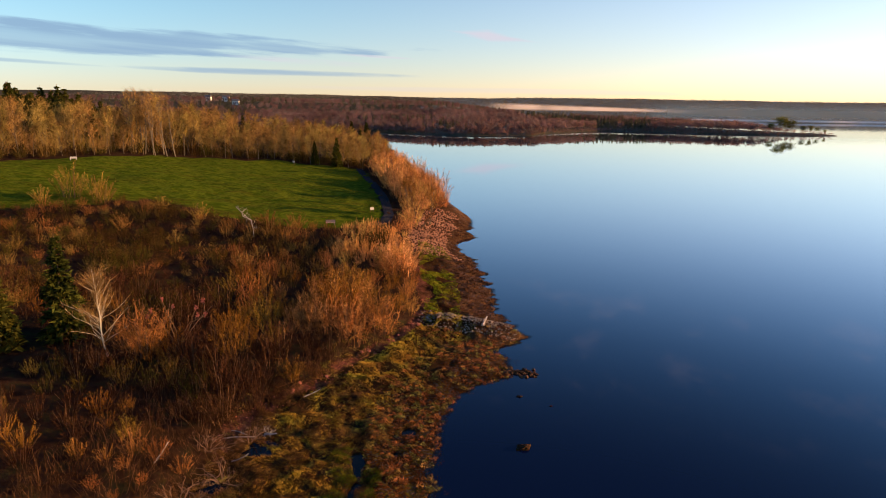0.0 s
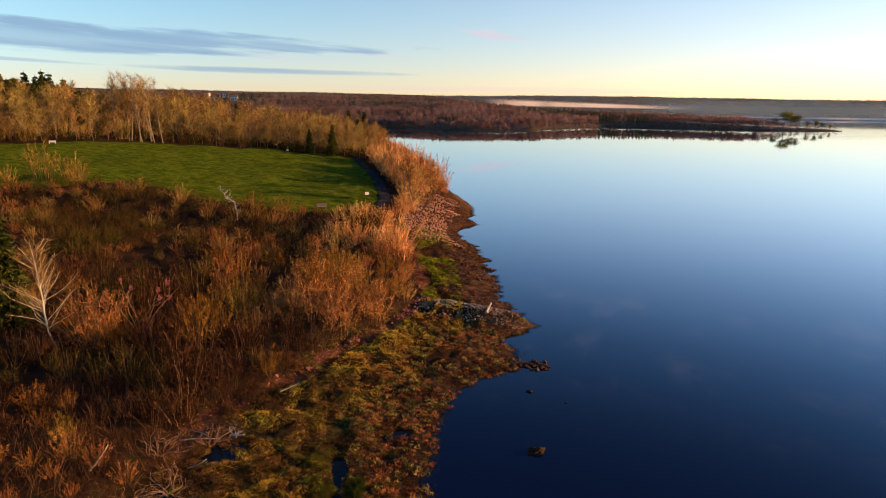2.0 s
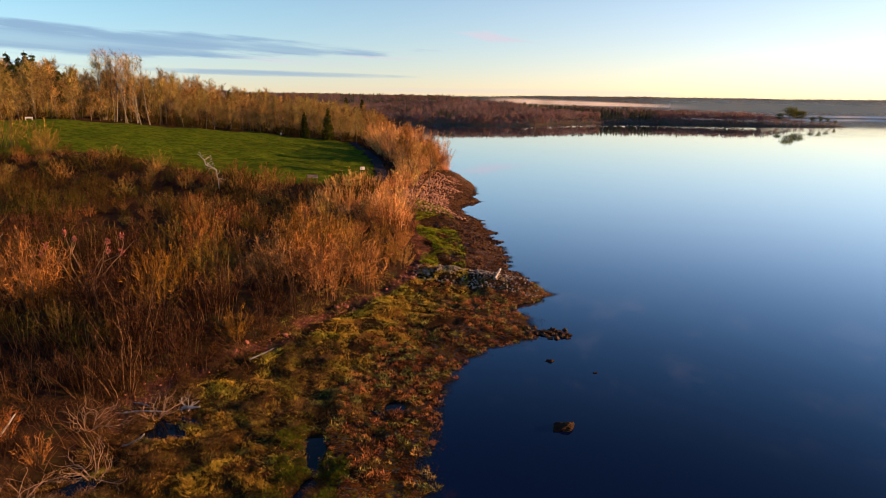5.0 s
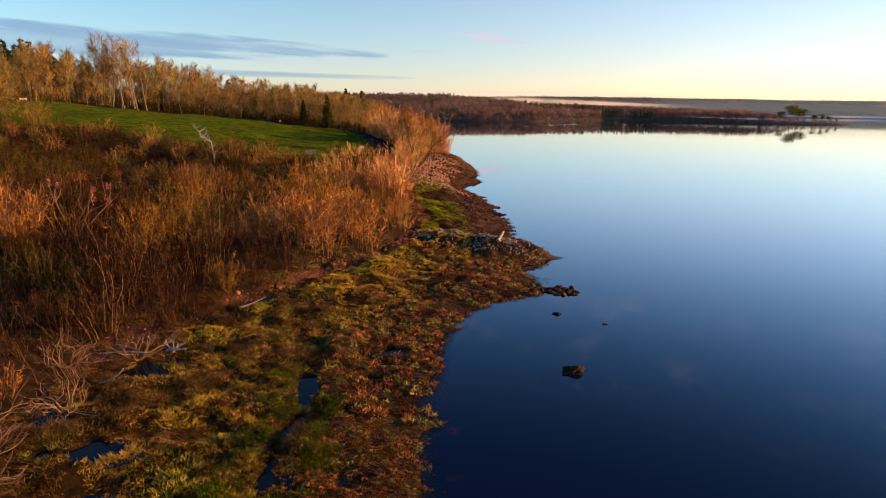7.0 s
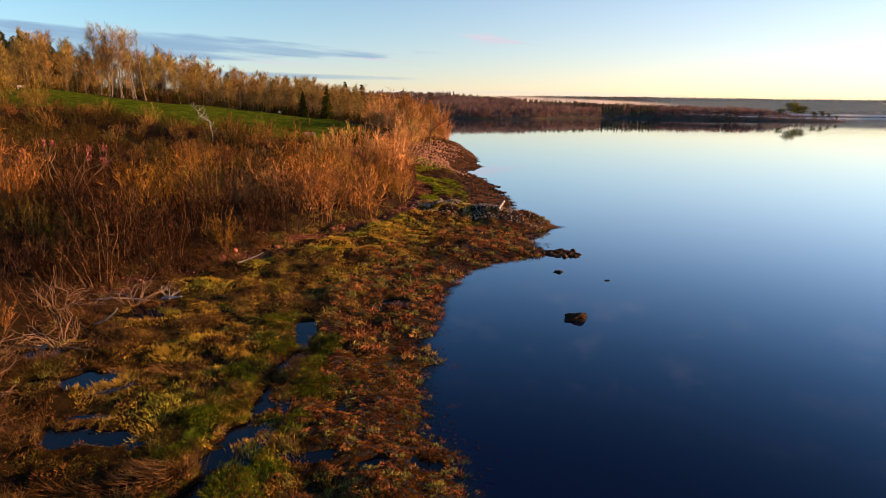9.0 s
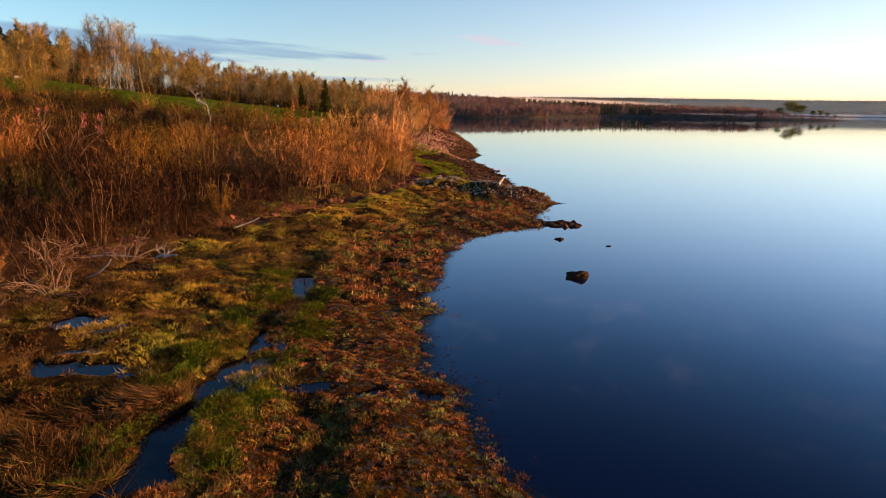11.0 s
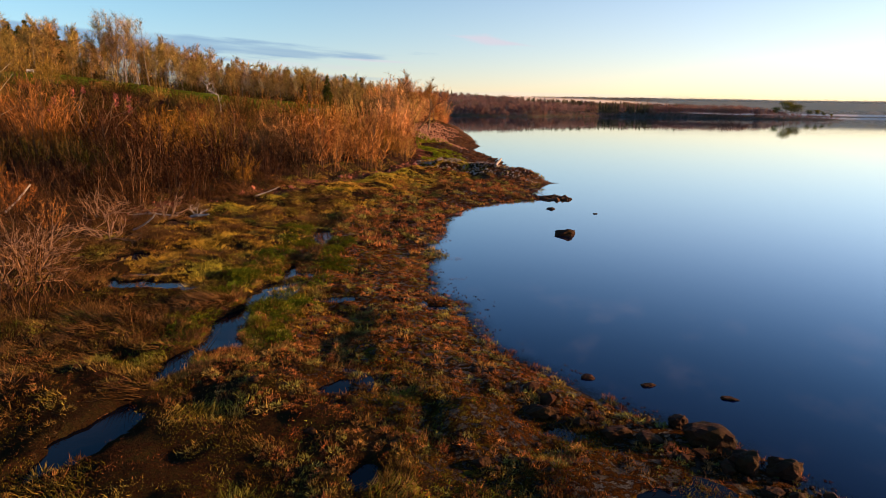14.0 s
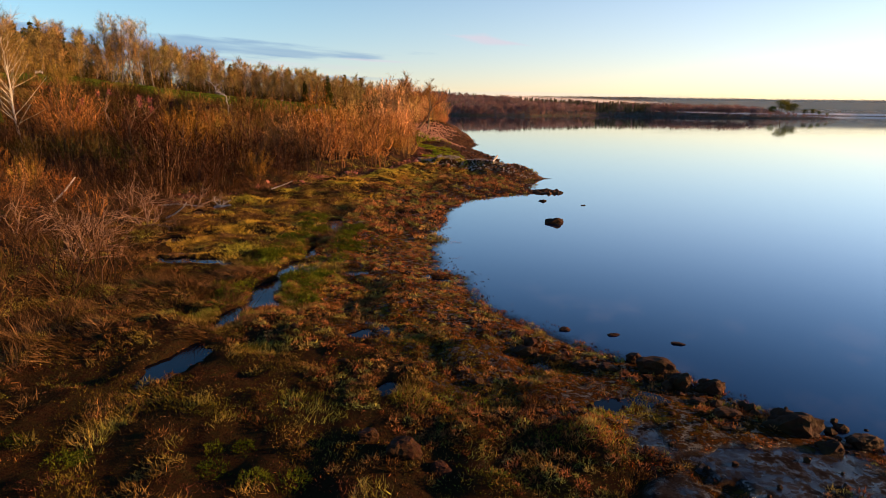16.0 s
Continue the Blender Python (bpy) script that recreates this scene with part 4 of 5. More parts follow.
FAR_TUFT = []
for _ in range(4):
    s_ = Soup()
    s_.slivers(rng.normal(size=(13, 3)) * np.array([5, 5, 1.3]) + np.array([0, 0, 2.5]), rng.normal(size=(13, 3)) * 1.3 + np.array([0, 0, 1.2]), 2.2, rng)
    FAR_TUFT.append(s_.both())
near_far = scatter(rng, -330, 392, 480, 740, 5.4, far_wood, 15000)
mid_far = scatter(rng, -700, 420, 760, 1150, 11.0, far_wood, 4500)
hill_far = scatter(rng, -1300, 2300, 1150, 2900, 17.0, far_wood, 16000)
rim = scatter(rng, -330, 396, 480, 660, 3.0, lambda x, y: (ground_z(x, y, False) > 0.2) & (ground_z(x, y, False) < 1.7), 90000)
bare, dark = [], []
for x, y in rim:
    bare.append((int(rng.integers(5)), x, y, HZ[(x, y)] - 0.8, rng.uniform(0, 6.28), rng.uniform(0.4, 0.95) * np.interp(x, (60, 95, 110, 320, 345, 398), (1.0, 0.9, 0.5, 0.6, 0.4, 0.2))))
for x, y in near_far + mid_far:
    grove = float(lattice(x, y, 60, 41)) + rng.uniform(-0.2, 0.2)
    s_ = rng.uniform(0.8, 1.1) * (1.0 if y < 760 else 1.1 if y < 1150 else 1.3) * np.interp(x, (60, 150, 320, 345, 398), (1.0, 1.3, 1.25, 0.5, 0.3) if y < 760 else (1, 1, 1, 1, 1))
    is_dark = grove > (0.90 if x < 90 and y < 600 else 0.62 if x < 90 else 0.5 if y > 650 and x < 230 else 0.76)
    (dark if is_dark else bare).append((int(rng.integers(5)), x, y, HZ[(x, y)], rng.uniform(0, 6.28), s_ * (0.66 if is_dark else 1.0)))
tagged(part("hill_forest", spread(FAR_TUFT, [(int(rng.integers(4)), x, y, HZ[(x, y)] - 1.8, rng.uniform(0, 6.28), rng.uniform(0.6, 1.0)) for x, y in hill_far]), "hill_twig_hazed", None, "hazy wooded hills beyond the bay"), category="forest", kind="stuff")
tagged(part("far_woodland", spread(FAR_BARE, bare), "far_twig_hazed", None, "brown leafless woods on the far shore"), category="forest", kind="stuff")
tagged(part("far_spruce_woodland", spread(FAR_DARK, dark), "far_needle_hazed", None, "dark conifers on the far shore"), category="forest", kind="stuff")

# ---- single trees ----
rng = np.random.default_rng(14)
birch = tree_shape(rng, 9.8, 44, 46, 0.16, 0.085, 0.016, 0.33, 0.09)
planted("birch_tree", birch, "bark_white", "wood_twig", -30.2, 47.7, 20, 1.0, "white-barked birch, leafless, above the brown scrub", "tree", "")
for x, y, k, turn in ((-31.4, 44.9, 3, 10), (-29.8, 45.2, 4, 80), (-28.3, 45.9, 0, 150), (-32.6, 46.2, 4, 220), (-30.6, 46.3, 3, 300)):
    planted("shrub", SHRUBS[k], "bark_brown", "twig_brown", x, y, turn, 0.85, "dull brown leafless shrub at the foot of the birch", "shrub", "shrubs on the bank")
planted("maple_shrub", shrub_shape(rng, 5.2, 30, 3000, 0.52, 0.022), "bark_brown", "twig_red", -27.6, 48.5, 0, 1.0, "spreading red-budded maple beside the birch", "tree", "")
for x, y, s_, t_ in ((-39.5, 47.5, 0.95, 0), (-35.5, 50.5, 1.1, 70), (-33.6, 187.5, 1.0, 30), (-41.0, 190, 0.8, 100)):
    planted("spruce_tree", SPRUCES[1], "bark_brown", "needle", x, y, t_, s_, "dark green spruce with drooping boughs", "tree", "spruces")

rng = np.random.default_rng(19)
for k in range(44):
    x, y = -111 - k * 0.85 + rng.uniform(-1.5, 1.5), 186 + rng.uniform(-4, 18)
    planted("spruce_tree", SPRUCES[k % 3], "bark_brown", "needle", x, y, k * 50, (rng.uniform(1.95, 2.25) if k % 3 != 2 else 2.4) * min(0.9, 0.74 + 0.011 * k), "tall dark spruce rising above the bare wood", "tree", "spruces above the wood")

# ---- marsh grass, weed, pools ----
def level_strip(line, grow, k=5):
    """A flat strip along a channel, a little wider than it."""
    pts = []
    for (x1, y1, w1), (x2, y2, w2) in zip(line, line[1:]):
        for q in range(k):
            t = q / k
            pts.append((x1 + (x2 - x1) * t, y1 + (y2 - y1) * t, w1 + (w2 - w1) * t + grow))
    pts.append((line[-1][0], line[-1][1], line[-1][2] + grow))
    p = np.array(pts)
    d = np.gradient(p[:, :2], axis=0)
    d /= np.linalg.norm(d, axis=1)[:, None]
    nrm = np.stack([-d[:, 1], d[:, 0]], 1)
    z = marsh_level(p[:, 0], p[:, 1]) - 0.08
    a = np.column_stack([p[:, :2] + nrm * p[:, 2:], z])
    b = np.column_stack([p[:, :2] - nrm * p[:, 2:], z])
    v = np.stack([a, b], 1).reshape(-1, 3)
    return v, grid_faces(len(p), 2)


stream = part("stream", level_strip(STREAM, 0.6), "pool", None, "narrow dark channel winding through the marsh", True)
tagged(stream, category="water", kind="structure")
for px, py, a, b in POOLS:
    ang = np.linspace(0, 2 * math.pi, 25)[:-1]
    zz = float(marsh_level(np.array([px]), np.array([py]))[0]) - 0.08
    v = np.concatenate([[[px, py, zz]], np.stack([px + np.cos(ang) * (a + 0.6), py + np.sin(ang) * (b + 0.6), np.full(24, zz)], 1)])
    tagged(part("tide_pool", (v, [(0, 1 + q, 1 + (q + 1) % 24) for q in range(24)]), "pool", None, "still tide pool in the marsh"), category="water", kind="structure", group="tide pools")


def tufts(rng, count, x0, x1, y0, y1, mask, blades, height, width, lean, wind=(0, 0)):
    x, y = rng.uniform(x0, x1, count), rng.uniform(y0, y1, count)
    ok = mask(x, y)
    x, y = x[ok], y[ok]
    z = np.maximum(ground_z(x, y), -0.02)
    k = len(x)
    x, y, z = (np.repeat(q, blades) for q in (x, y, z))
    base = np.stack([x, y, z - 0.03], 1) + np.concatenate([rng.normal(size=(k * blades, 2)) * 0.06, np.zeros((k * blades, 1))], 1)
    patch = lattice(x, y, 0.8, 71)
    swirl = lattice(x, y, 1.6, 72) * 12.0
    tilt_ = np.stack([np.cos(swirl), np.sin(swirl)], 1) * (1.3 if wind[0] else 0.55)
    way = np.concatenate([rng.normal(size=(k * blades, 2)) * lean + tilt_ + np.asarray(wind), np.ones((k * blades, 1))], 1)
    way *= (height * (0.45 + 1.3 * patch * patch) * rng.uniform(0.6, 1.3, k * blades) / np.linalg.norm(way, axis=1))[:, None]
    s_ = Soup()
    s_.slivers(base, way, width * rng.uniform(0.7, 1.4, k * blades), rng)
    return (*s_.both(), np.repeat(np.clip(lattice(x, y, 1.3, 73) * 1.2 - 0.1, 0, 1), 3))


def marshy(x, y):
    s_, b = along(SHORE, y), along(BANK, y)
    return (x > b - 3) & (x < s_ - 2.5 + 3 * (lattice(x, y, 2.5, 51) - 0.5)) & (wetness(x, y) > 0.03) & ((y > 20) | (x < 0) | (muddy(x, y) < 0.2 + 0.9 * lattice(x, y, 0.5, 93)))


def weedy_zone(x, y):
    s_ = shore_x(y)
    return (x < s_ + 0.5) & (x > s_ - 8 - 3 * lattice(x, y, 3, 52)) & (wetness(x, y) > 0.15) & ((y > 20) | (x < 0) | (muddy(x, y) < 0.2 + 0.9 * lattice(x, y, 0.5, 93)))


rng = np.random.default_rng(15)
# bright cover thins nearer than about y 20, imitating the shaded foreground
GOLD = lambda x, y: marshy(x, y) & (lattice(x, y, 3.1, 53) > 0.34) & (lattice(x, y, 0.62, 64) > np.where(y < 20, 0.62, 0.34))
STRAW = lambda x, y: marshy(x, y) & (x < -5.5 - 0.25 * (30 - y) * (y < 30) + 4 * (lattice(x, y, 2.4, 54) - 0.5)) & (lattice(x, y, 1.6, 55) > 0.5)
TUSSOCK = lambda x, y: (wetness(x, y) > 0.15) & (from_line(STREAM[1:8], x, y) < 1.1) & (lattice(x, y, 1.2, 57) > 0.55)
HUMMOCK = lambda x, y: (x > along(BANK, y)) & (x < along(SHORE, y) - 1.5) & (wetness(x, y) > 0.1) & (lattice(x, y, 1.5, 56) > 0.86)
MEADOW = lambda x, y: marshy(x, y) & (np.abs(x - along(BANK, y) - np.interp(y, (24, 45, 66), (7.5, 6.0, 3.0))) < np.interp(y, (24, 45, 66), (2.6, 4.0, 2.5))) & (y > 24) & (y < 66) & (lattice(x, y, 2.0, 59) > 0.35)
TURF = lambda x, y: (x > along(BANK, y) + 0.5) & (x < along(SHORE, y) - 4) & (y > 66) & (y < 98) & (lattice(x, y, 2.5, 60) > 0.4)
for name, label, mat, args in (
        ("marsh_grass", "short golden-brown marsh grass on the tidal flat", "blade_gold", (115000, -17, 4, 11, 62, GOLD, 5, 0.14, 0.014, 0.6)),
        ("yellow_grass", "yellow-olive grass in a swathe across the marsh", "blade_yellow", (44000, -15, 2, 24, 66, MEADOW, 6, 0.17, 0.021, 0.6)),
        ("straw_grass", "pale flattened dead grass on the upper marsh", "blade_straw", (24000, -18, -3, 12, 50, STRAW, 6, 0.48, 0.018, 0.8, (-1.0, -0.4))),
        ("green_tussocks", "bright green grassy tussocks along the channel", "blade_green", (30000, -9, -3, 19, 35, TUSSOCK, 18, 0.12, 0.011, 1.3)),
        ("green_grass", "low green grass hummocks on the marsh", "blade_green", (60000, -15, 6, 11, 64, HUMMOCK, 7, 0.11, 0.016, 1.0)),
        ("olive_turf", "short olive turf between the pools", "turf_olive", (60000, -12, 5, 11, 34, lambda x, y: marshy(x, y) & (lattice(x, y, 1.1, 95) > np.where(y < 19.5, 0.60, 0.46)), 5, 0.09, 0.017, 0.9)),
        ("bank_turf", "green turf on the upper shore", "blade_green", (22000, -6, 5, 64, 100, TURF, 5, 0.22, 0.04, 0.6)),
        ("rockweed", "brown rockweed crusting the lower shore", "weed_brown", (130000, -8, 9.5, 11, 34, lambda x, y: (weedy_zone(x, y) & (lattice(x, y, 0.34, 3) > np.where(y < 19.5, 0.55, 0.4))) | ((x < shore_x(y) + 1.5) & (x > shore_x(y) - 1) & (lattice(x, y, 0.6, 62) > 0.70)), 4, 0.06, 0.022, 1.2)),
        # dark weed fills bare mud and puts the foreground's shade into colour
        ("wet_weed", "dark wet weed and rotten grass on the lower marsh, partly standing in for shade", "weed_dark", (44000, -15, 6, 10, 32, lambda x, y: marshy(x, y) & (lattice(x, y, 0.9, 76) > 0.22), 4, 0.075, 0.019, 1.2)),
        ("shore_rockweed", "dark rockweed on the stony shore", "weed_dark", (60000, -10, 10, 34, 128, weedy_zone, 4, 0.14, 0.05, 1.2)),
        ("green_weed", "yellow-green seaweed patches on the lower shore", "weed_green", (60000, -8, 9, 12, 60, lambda x, y: weedy_zone(x, y) & (lattice(x, y, 1.6, 58) > 0.55) & (lattice(x, y, 0.5, 68) > 0.45), 4, 0.07, 0.022, 1.2))):
    tagged(part(name, tufts(rng, *args), mat, None, label), category="seaweed" if "weed" in name else "grass", kind="stuff")

# ---- rocks ----
def rock_shape(rng, sub=3, rough=0.10, planes=13):
    """A worn block: a ball cut by random planes, then roughened."""
    bm = bmesh.new()
    bmesh.ops.create_icosphere(bm, subdivisions=sub, radius=1.0)
    nrm = rng.normal(size=(planes, 3))
    nrm /= np.linalg.norm(nrm, axis=1)[:, None]
    cut = rng.uniform(0.24, 0.47, planes)
    off = Vector(rng.uniform(-50, 50, 3))
    for v in bm.verts:
        d = np.array(v.co[:])
        along_ = nrm @ d
        r = min(0.56, float(np.min(np.where(along_ > 0.05, cut / np.maximum(along_, 0.05), 9))))
        v.co *= r * (1 + rough * 2 * noise.noise(v.co * 3 + off) + rough * noise.noise(v.co * 8 + off))
        v.co.z *= 0.8
    v, f = np.array([q.co[:] for q in bm.verts]), np.array([[q.index for q in p.verts] for p in bm.faces])
    bm.free()
    return v, f


rng = np.random.default_rng(16)
ROCKS = [rock_shape(rng) for _ in range(6)]
STONES = [rock_shape(rng, 1, 0.2, 5) for _ in range(6)]


def boulder(x, y, sx_, sy_, sz_, turn, mat="rock_dark", label="weathered shore boulder fringed with brown rockweed", up=0.12, group="shore boulders"):
    ob = part("boulder", ROCKS[int(abs(x * 7 + y * 3)) % 6], mat, None, label)
    ob.matrix_basis = pose(x, y, max(z_at(x, y), -0.03) + sz_ * up, 0, 0, turn) @ Matrix.Diagonal((sx_, sy_, sz_, 1))
    return tagged(ob, category="rock", group=group)


for row in ((6.05, 39.3, 1.5, 0.9, 0.62, 15), (6.8, 47.7, 0.7, 0.35, 0.3, 0), (3.1, 21.7, 0.42, 0.35, 0.3, 0), (4.5, 21.3, 0.42, 0.2, 0.16, 5), (6.2, 20.7, 0.62, 0.25, 0.2, -15),
            (4.5, 19.4, 0.45, 0.42, 0.5, 0), (4.75, 18.7, 1.1, 0.8, 0.75, -20), (5.15, 17.75, 0.55, 0.6, 0.7, 30), (5.85, 17.75, 0.8, 0.6, 0.6, -10), (-0.8, 43.5, 0.5, 0.3, 0.3, 0),
            (1.6, 19.7, 0.85, 0.45, 0.4, -10), (6.75, 15.9, 1.3, 0.9, 0.8, -25), (5.5, 16.3, 0.9, 0.5, 0.55, 10), (5.2, 17.0, 0.6, 0.4, 0.35, 40), (6.3, 16.7, 0.35, 0.3, 0.35, 0),
            (7.9, 15.3, 0.8, 0.5, 0.45, 0), (9.4, 46.0, 0.35, 0.2, 0.16, 0), (-0.82, 42.1, 0.4, 0.3, 0.3, 20), (7.0, 15.0, 0.7, 0.5, 0.4, 20), (3.6, 18.7, 0.7, 0.6, 0.5, 0), (3.0, 18.9, 0.7, 0.4, 0.4, 0), (-1.45, 14.2, 0.75, 0.6, 0.75, 20),
            (-2.1, 14.6, 0.45, 0.35, 0.35, 0), (-4.7, 19.9, 0.28, 0.26, 0.28, 0), (-3.1, 18.2, 0.3, 0.25, 0.25, 0), (0.2, 17.6, 0.4, 0.3, 0.3, 0), (-0.7, 14.0, 0.5, 0.4, 0.4, 0)):
    boulder(*row)
for x in (6.2, 6.8, 7.4, 7.9, 8.4, 8.8):
    boulder(x, 53.0 - 0.12 * (x - 6) + 0.3 * math.sin(x * 9), 1.15, 0.7, 0.5, 40 * math.sin(x * 5), label="low ledge boulder covered in rockweed off the shore")
rng = np.random.default_rng(17)


def stones(name, label, mat, spots_, child="stone"):
    """A bank of stones, each a piece of its own."""
    base = new(name)
    tagged(base, label, "stones", kind="structure")
    meshes = [mesh_of(child, *s_, M[mat]) for s_ in STONES]
    for x, y, size in spots_:
        ob = new(child, meshes[int(rng.integers(6))])
        ob.parent = base
        ob.matrix_basis = pose(x, y, z_at(x, y) + size * 0.12, *rng.uniform(0, 360, 3)) @ Matrix.Diagonal((size * rng.uniform(0.8, 1.5), size, size * rng.uniform(0.6, 1), 1))
    return base


rip = scatter(rng, -7, 4, 92, 128, 0.36, lambda x, y: (x > along(BANK, y) - 1.0) & (x < along(SHORE, y) - 2.4 + 2 * (lattice(x, y, 3, 65) - 0.5)), 9000)
rip.sort(key=lambda p: abs(p[1] - 106))
stones("riprap_bank", "pale riprap stones piled on the bank", "rock_pale", [(x, y, rng.uniform(0.24, 0.5)) for x, y in rip[:298]])
tagged(part("riprap_rubble", spread(STONES, [(int(rng.integers(6)), x, y, HZ[(x, y)] + 0.04, rng.uniform(0, 6.28), rng.uniform(0.22, 0.48)) for x, y in rip[298:]]), "rock_pale", None, "pinkish stones of the bank where it runs on along the shore"), category="stones", kind="stuff")
tip = scatter(rng, -3, 8.4, 58, 68, 0.42, lambda x, y: (np.abs(y - 63.3 + 0.15 * (x - 2)) < 2.2) & (x < along(SHORE, y) - 0.3), 3000)
stones("stone_spit", "grey stones heaped along the small spit", "rock_grey", [(x, y, rng.uniform(0.12, 0.36)) for x, y in tip[:260]])
foot = scatter(rng, -18, -1, 40, 92, 0.45, lambda x, y: (np.abs(x - along(BANK, y) - 0.6) < 1.2) & (lattice(x, y, 2.2, 63) > 0.35), 7000)
stones("bank_stones", "reddish stones and soil along the foot of the bank", "rock_red", [(x, y, rng.uniform(0.05, 0.16)) for x, y in foot[:298]])


# ---- the path, the benches, signs ----
def ribbon(points, half, lift, k=6):
    p = np.array([(x1 + (x2 - x1) * q / k, y1 + (y2 - y1) * q / k) for (x1, y1), (x2, y2) in zip(points, points[1:]) for q in range(k)] + [points[-1]])
    d = np.gradient(p, axis=0)
    d /= np.linalg.norm(d, axis=1)[:, None]
    nrm = np.stack([-d[:, 1], d[:, 0]], 1)
    rows_ = [p + nrm * w for w in (half, half * 0.4, -half * 0.4, -half)]
    v = np.stack([np.column_stack([r, ground_z(r[:, 0], r[:, 1]) + lift]) for r in rows_], 1)
    return v.reshape(-1, 3), grid_faces(len(p), 4)[:, ::-1]


path = part("path", ribbon([(-15.5, 99.5), (-12.6, 102.5), (-11.0, 108), (-10.8, 114), (-12.6, 126), (-16.0, 142), (-20.0, 160), (-24.6, 180), (-27.5, 192)], 1.0, 0.12), "path", None, "grey gravel footpath along the meadow's edge")
tagged(path, category="path", kind="structure")


def bench(x, y, turn, mat, label, size=1.0):
    ob = tagged(new("park_bench"), label, "bench")
    for name, boxes in (("seat", [((0, 0, 0.45), (1.6, 0.42, 0.05))]), ("backrest", [((0, 0.22, 0.72), (1.6, 0.05, 0.34))])):
        s_ = Soup()
        for c, d in boxes:
            s_.box(c, d)
        part(name, s_, mat, ob)
    for q in (-0.65, 0.65):
        s_ = Soup()
        s_.box((q, 0, 0.21), (0.08, 0.4, 0.46))
        s_.box((q, 0.19, 0.6), (0.08, 0.06, 0.5))
        part("leg", s_, mat, ob)
    ob.matrix_basis = pose(x, y, z_at(x, y), 0, 0, turn) @ Matrix.Scale(size, 4)
    return ob


bench(-19.6, 99.3, 10, "bench", "reddish wooden park bench at the meadow's near edge")
bench(-84.6, 135.4, 25, "white", "white-painted park bench before the wood", 0.85)


def post_sign(x, y, turn, w, h, up, label):
    ob = tagged(new("notice_board"), label, "sign")
    s_ = Soup()
    s_.box((0, 0, up + h / 2), (w, 0.05, h), 0)
    part("panel", s_, "white", ob)
    for q in (-w / 2 + 0.06, w / 2 - 0.06):
        s_ = Soup()
        s_.tube(np.array([[q, 0.05, -0.2], [q, 0.05, up + h]]), [0.04, 0.04], 6)
        part("post", s_, "bark_brown", ob)
    ob.matrix_basis = pose(x, y, z_at(x, y), 0, 0, turn)
    return ob


post_sign(-14.2, 114.5, 25, 0.8, 0.5, 0.45, "small white notice board on posts beside the path")
post_sign(-46.5, 184.5, -10, 0.6, 0.5, 0.7, "small white notice board at the wood's edge")


# ---- dead tree, sumac, driftwood ----
def branching(rng, start, way, length, radius, depth, soup, bend=0.22, fork=2):
    line = limb(rng, start, way, length, bend, 5)
    soup.tube(line, np.linspace(radius, radius * 0.55, 5), 5 if radius > 0.02 else 3)
    if depth:
        for q in range(fork):
            w = line[-1] - line[-2]
            w = w / np.linalg.norm(w) + rng.normal(size=3) * 0.6
            branching(rng, line[-1 - (q % 2)], w, length * rng.uniform(0.55, 0.85), radius * 0.58, depth - 1, soup, bend, fork)


rng = np.random.default_rng(21)
s_ = Soup()
spine = np.array([[0.3, 0, -0.3], [0.35, 0, 0.9], [0.1, 0.1, 1.5], [0.15, 0, 2.1], [-0.5, 0.1, 2.4], [-1.0, 0, 2.6], [-1.15, 0.1, 3.2], [-1.5, 0, 3.5], [-1.55, 0, 4.1]])
s_.tube(spine, np.linspace(0.10, 0.025, 9), 6)
for q in range(16):
    i = 1 + q % 7
    branching(rng, spine[i], (rng.normal(), rng.normal(), rng.uniform(-0.2, 0.8)), rng.uniform(0.35, 0.75), 0.028, 2, s_, 0.35)
dead = tagged(part("dead_tree", s_, "driftwood", None, "silver-grey dead tree with twisted broken limbs"), category="tree")
dead.matrix_basis = pose(-30.4, 90.0, z_at(-30.6, 90.0), 0, 0, 0) @ Matrix.Scale(1.15, 4)

s_ = Soup()
heads = []
for q in range(6):
    a = q * 1.05 + rng.uniform(-0.3, 0.3)
    line = limb(rng, (0, 0, -0.3), (math.cos(a) * 0.55, math.sin(a) * 0.55, 1), rng.uniform(1.9, 2.6), 0.13, 5)
    s_.tube(line, np.linspace(0.05, 0.025, 5), 5)
    for _ in range(2):
        tip = limb(rng, line[-1], (math.cos(a) * 0.8 + rng.normal() * 0.6, math.sin(a) * 0.8 + rng.normal() * 0.6, 0.9), rng.uniform(0.5, 1.1), 0.16, 4)
        s_.tube(tip, np.linspace(0.025, 0.012, 4), 4)
        heads.append(tip[-1])
sumac = tagged(part("sumac", s_, "bark_brown", None, "bare sumac with dusty red seed heads above the scrub"), category="shrub")
for p in heads[::2] + heads[1::6]:
    s_ = Soup()
    s_.slivers(rng.normal(size=(46, 3)) * np.array([0.05, 0.05, 0.08]) + p, rng.normal(size=(46, 3)) * 0.06 + np.array([0, 0, 0.08]), 0.06, rng)
    part("seed_head", s_, "sumac", sumac)
sumac.matrix_basis = pose(-25.3, 51.3, z_at(-25.3, 51.3), 0, 0, 0) @ Matrix.Scale(1.45, 4)

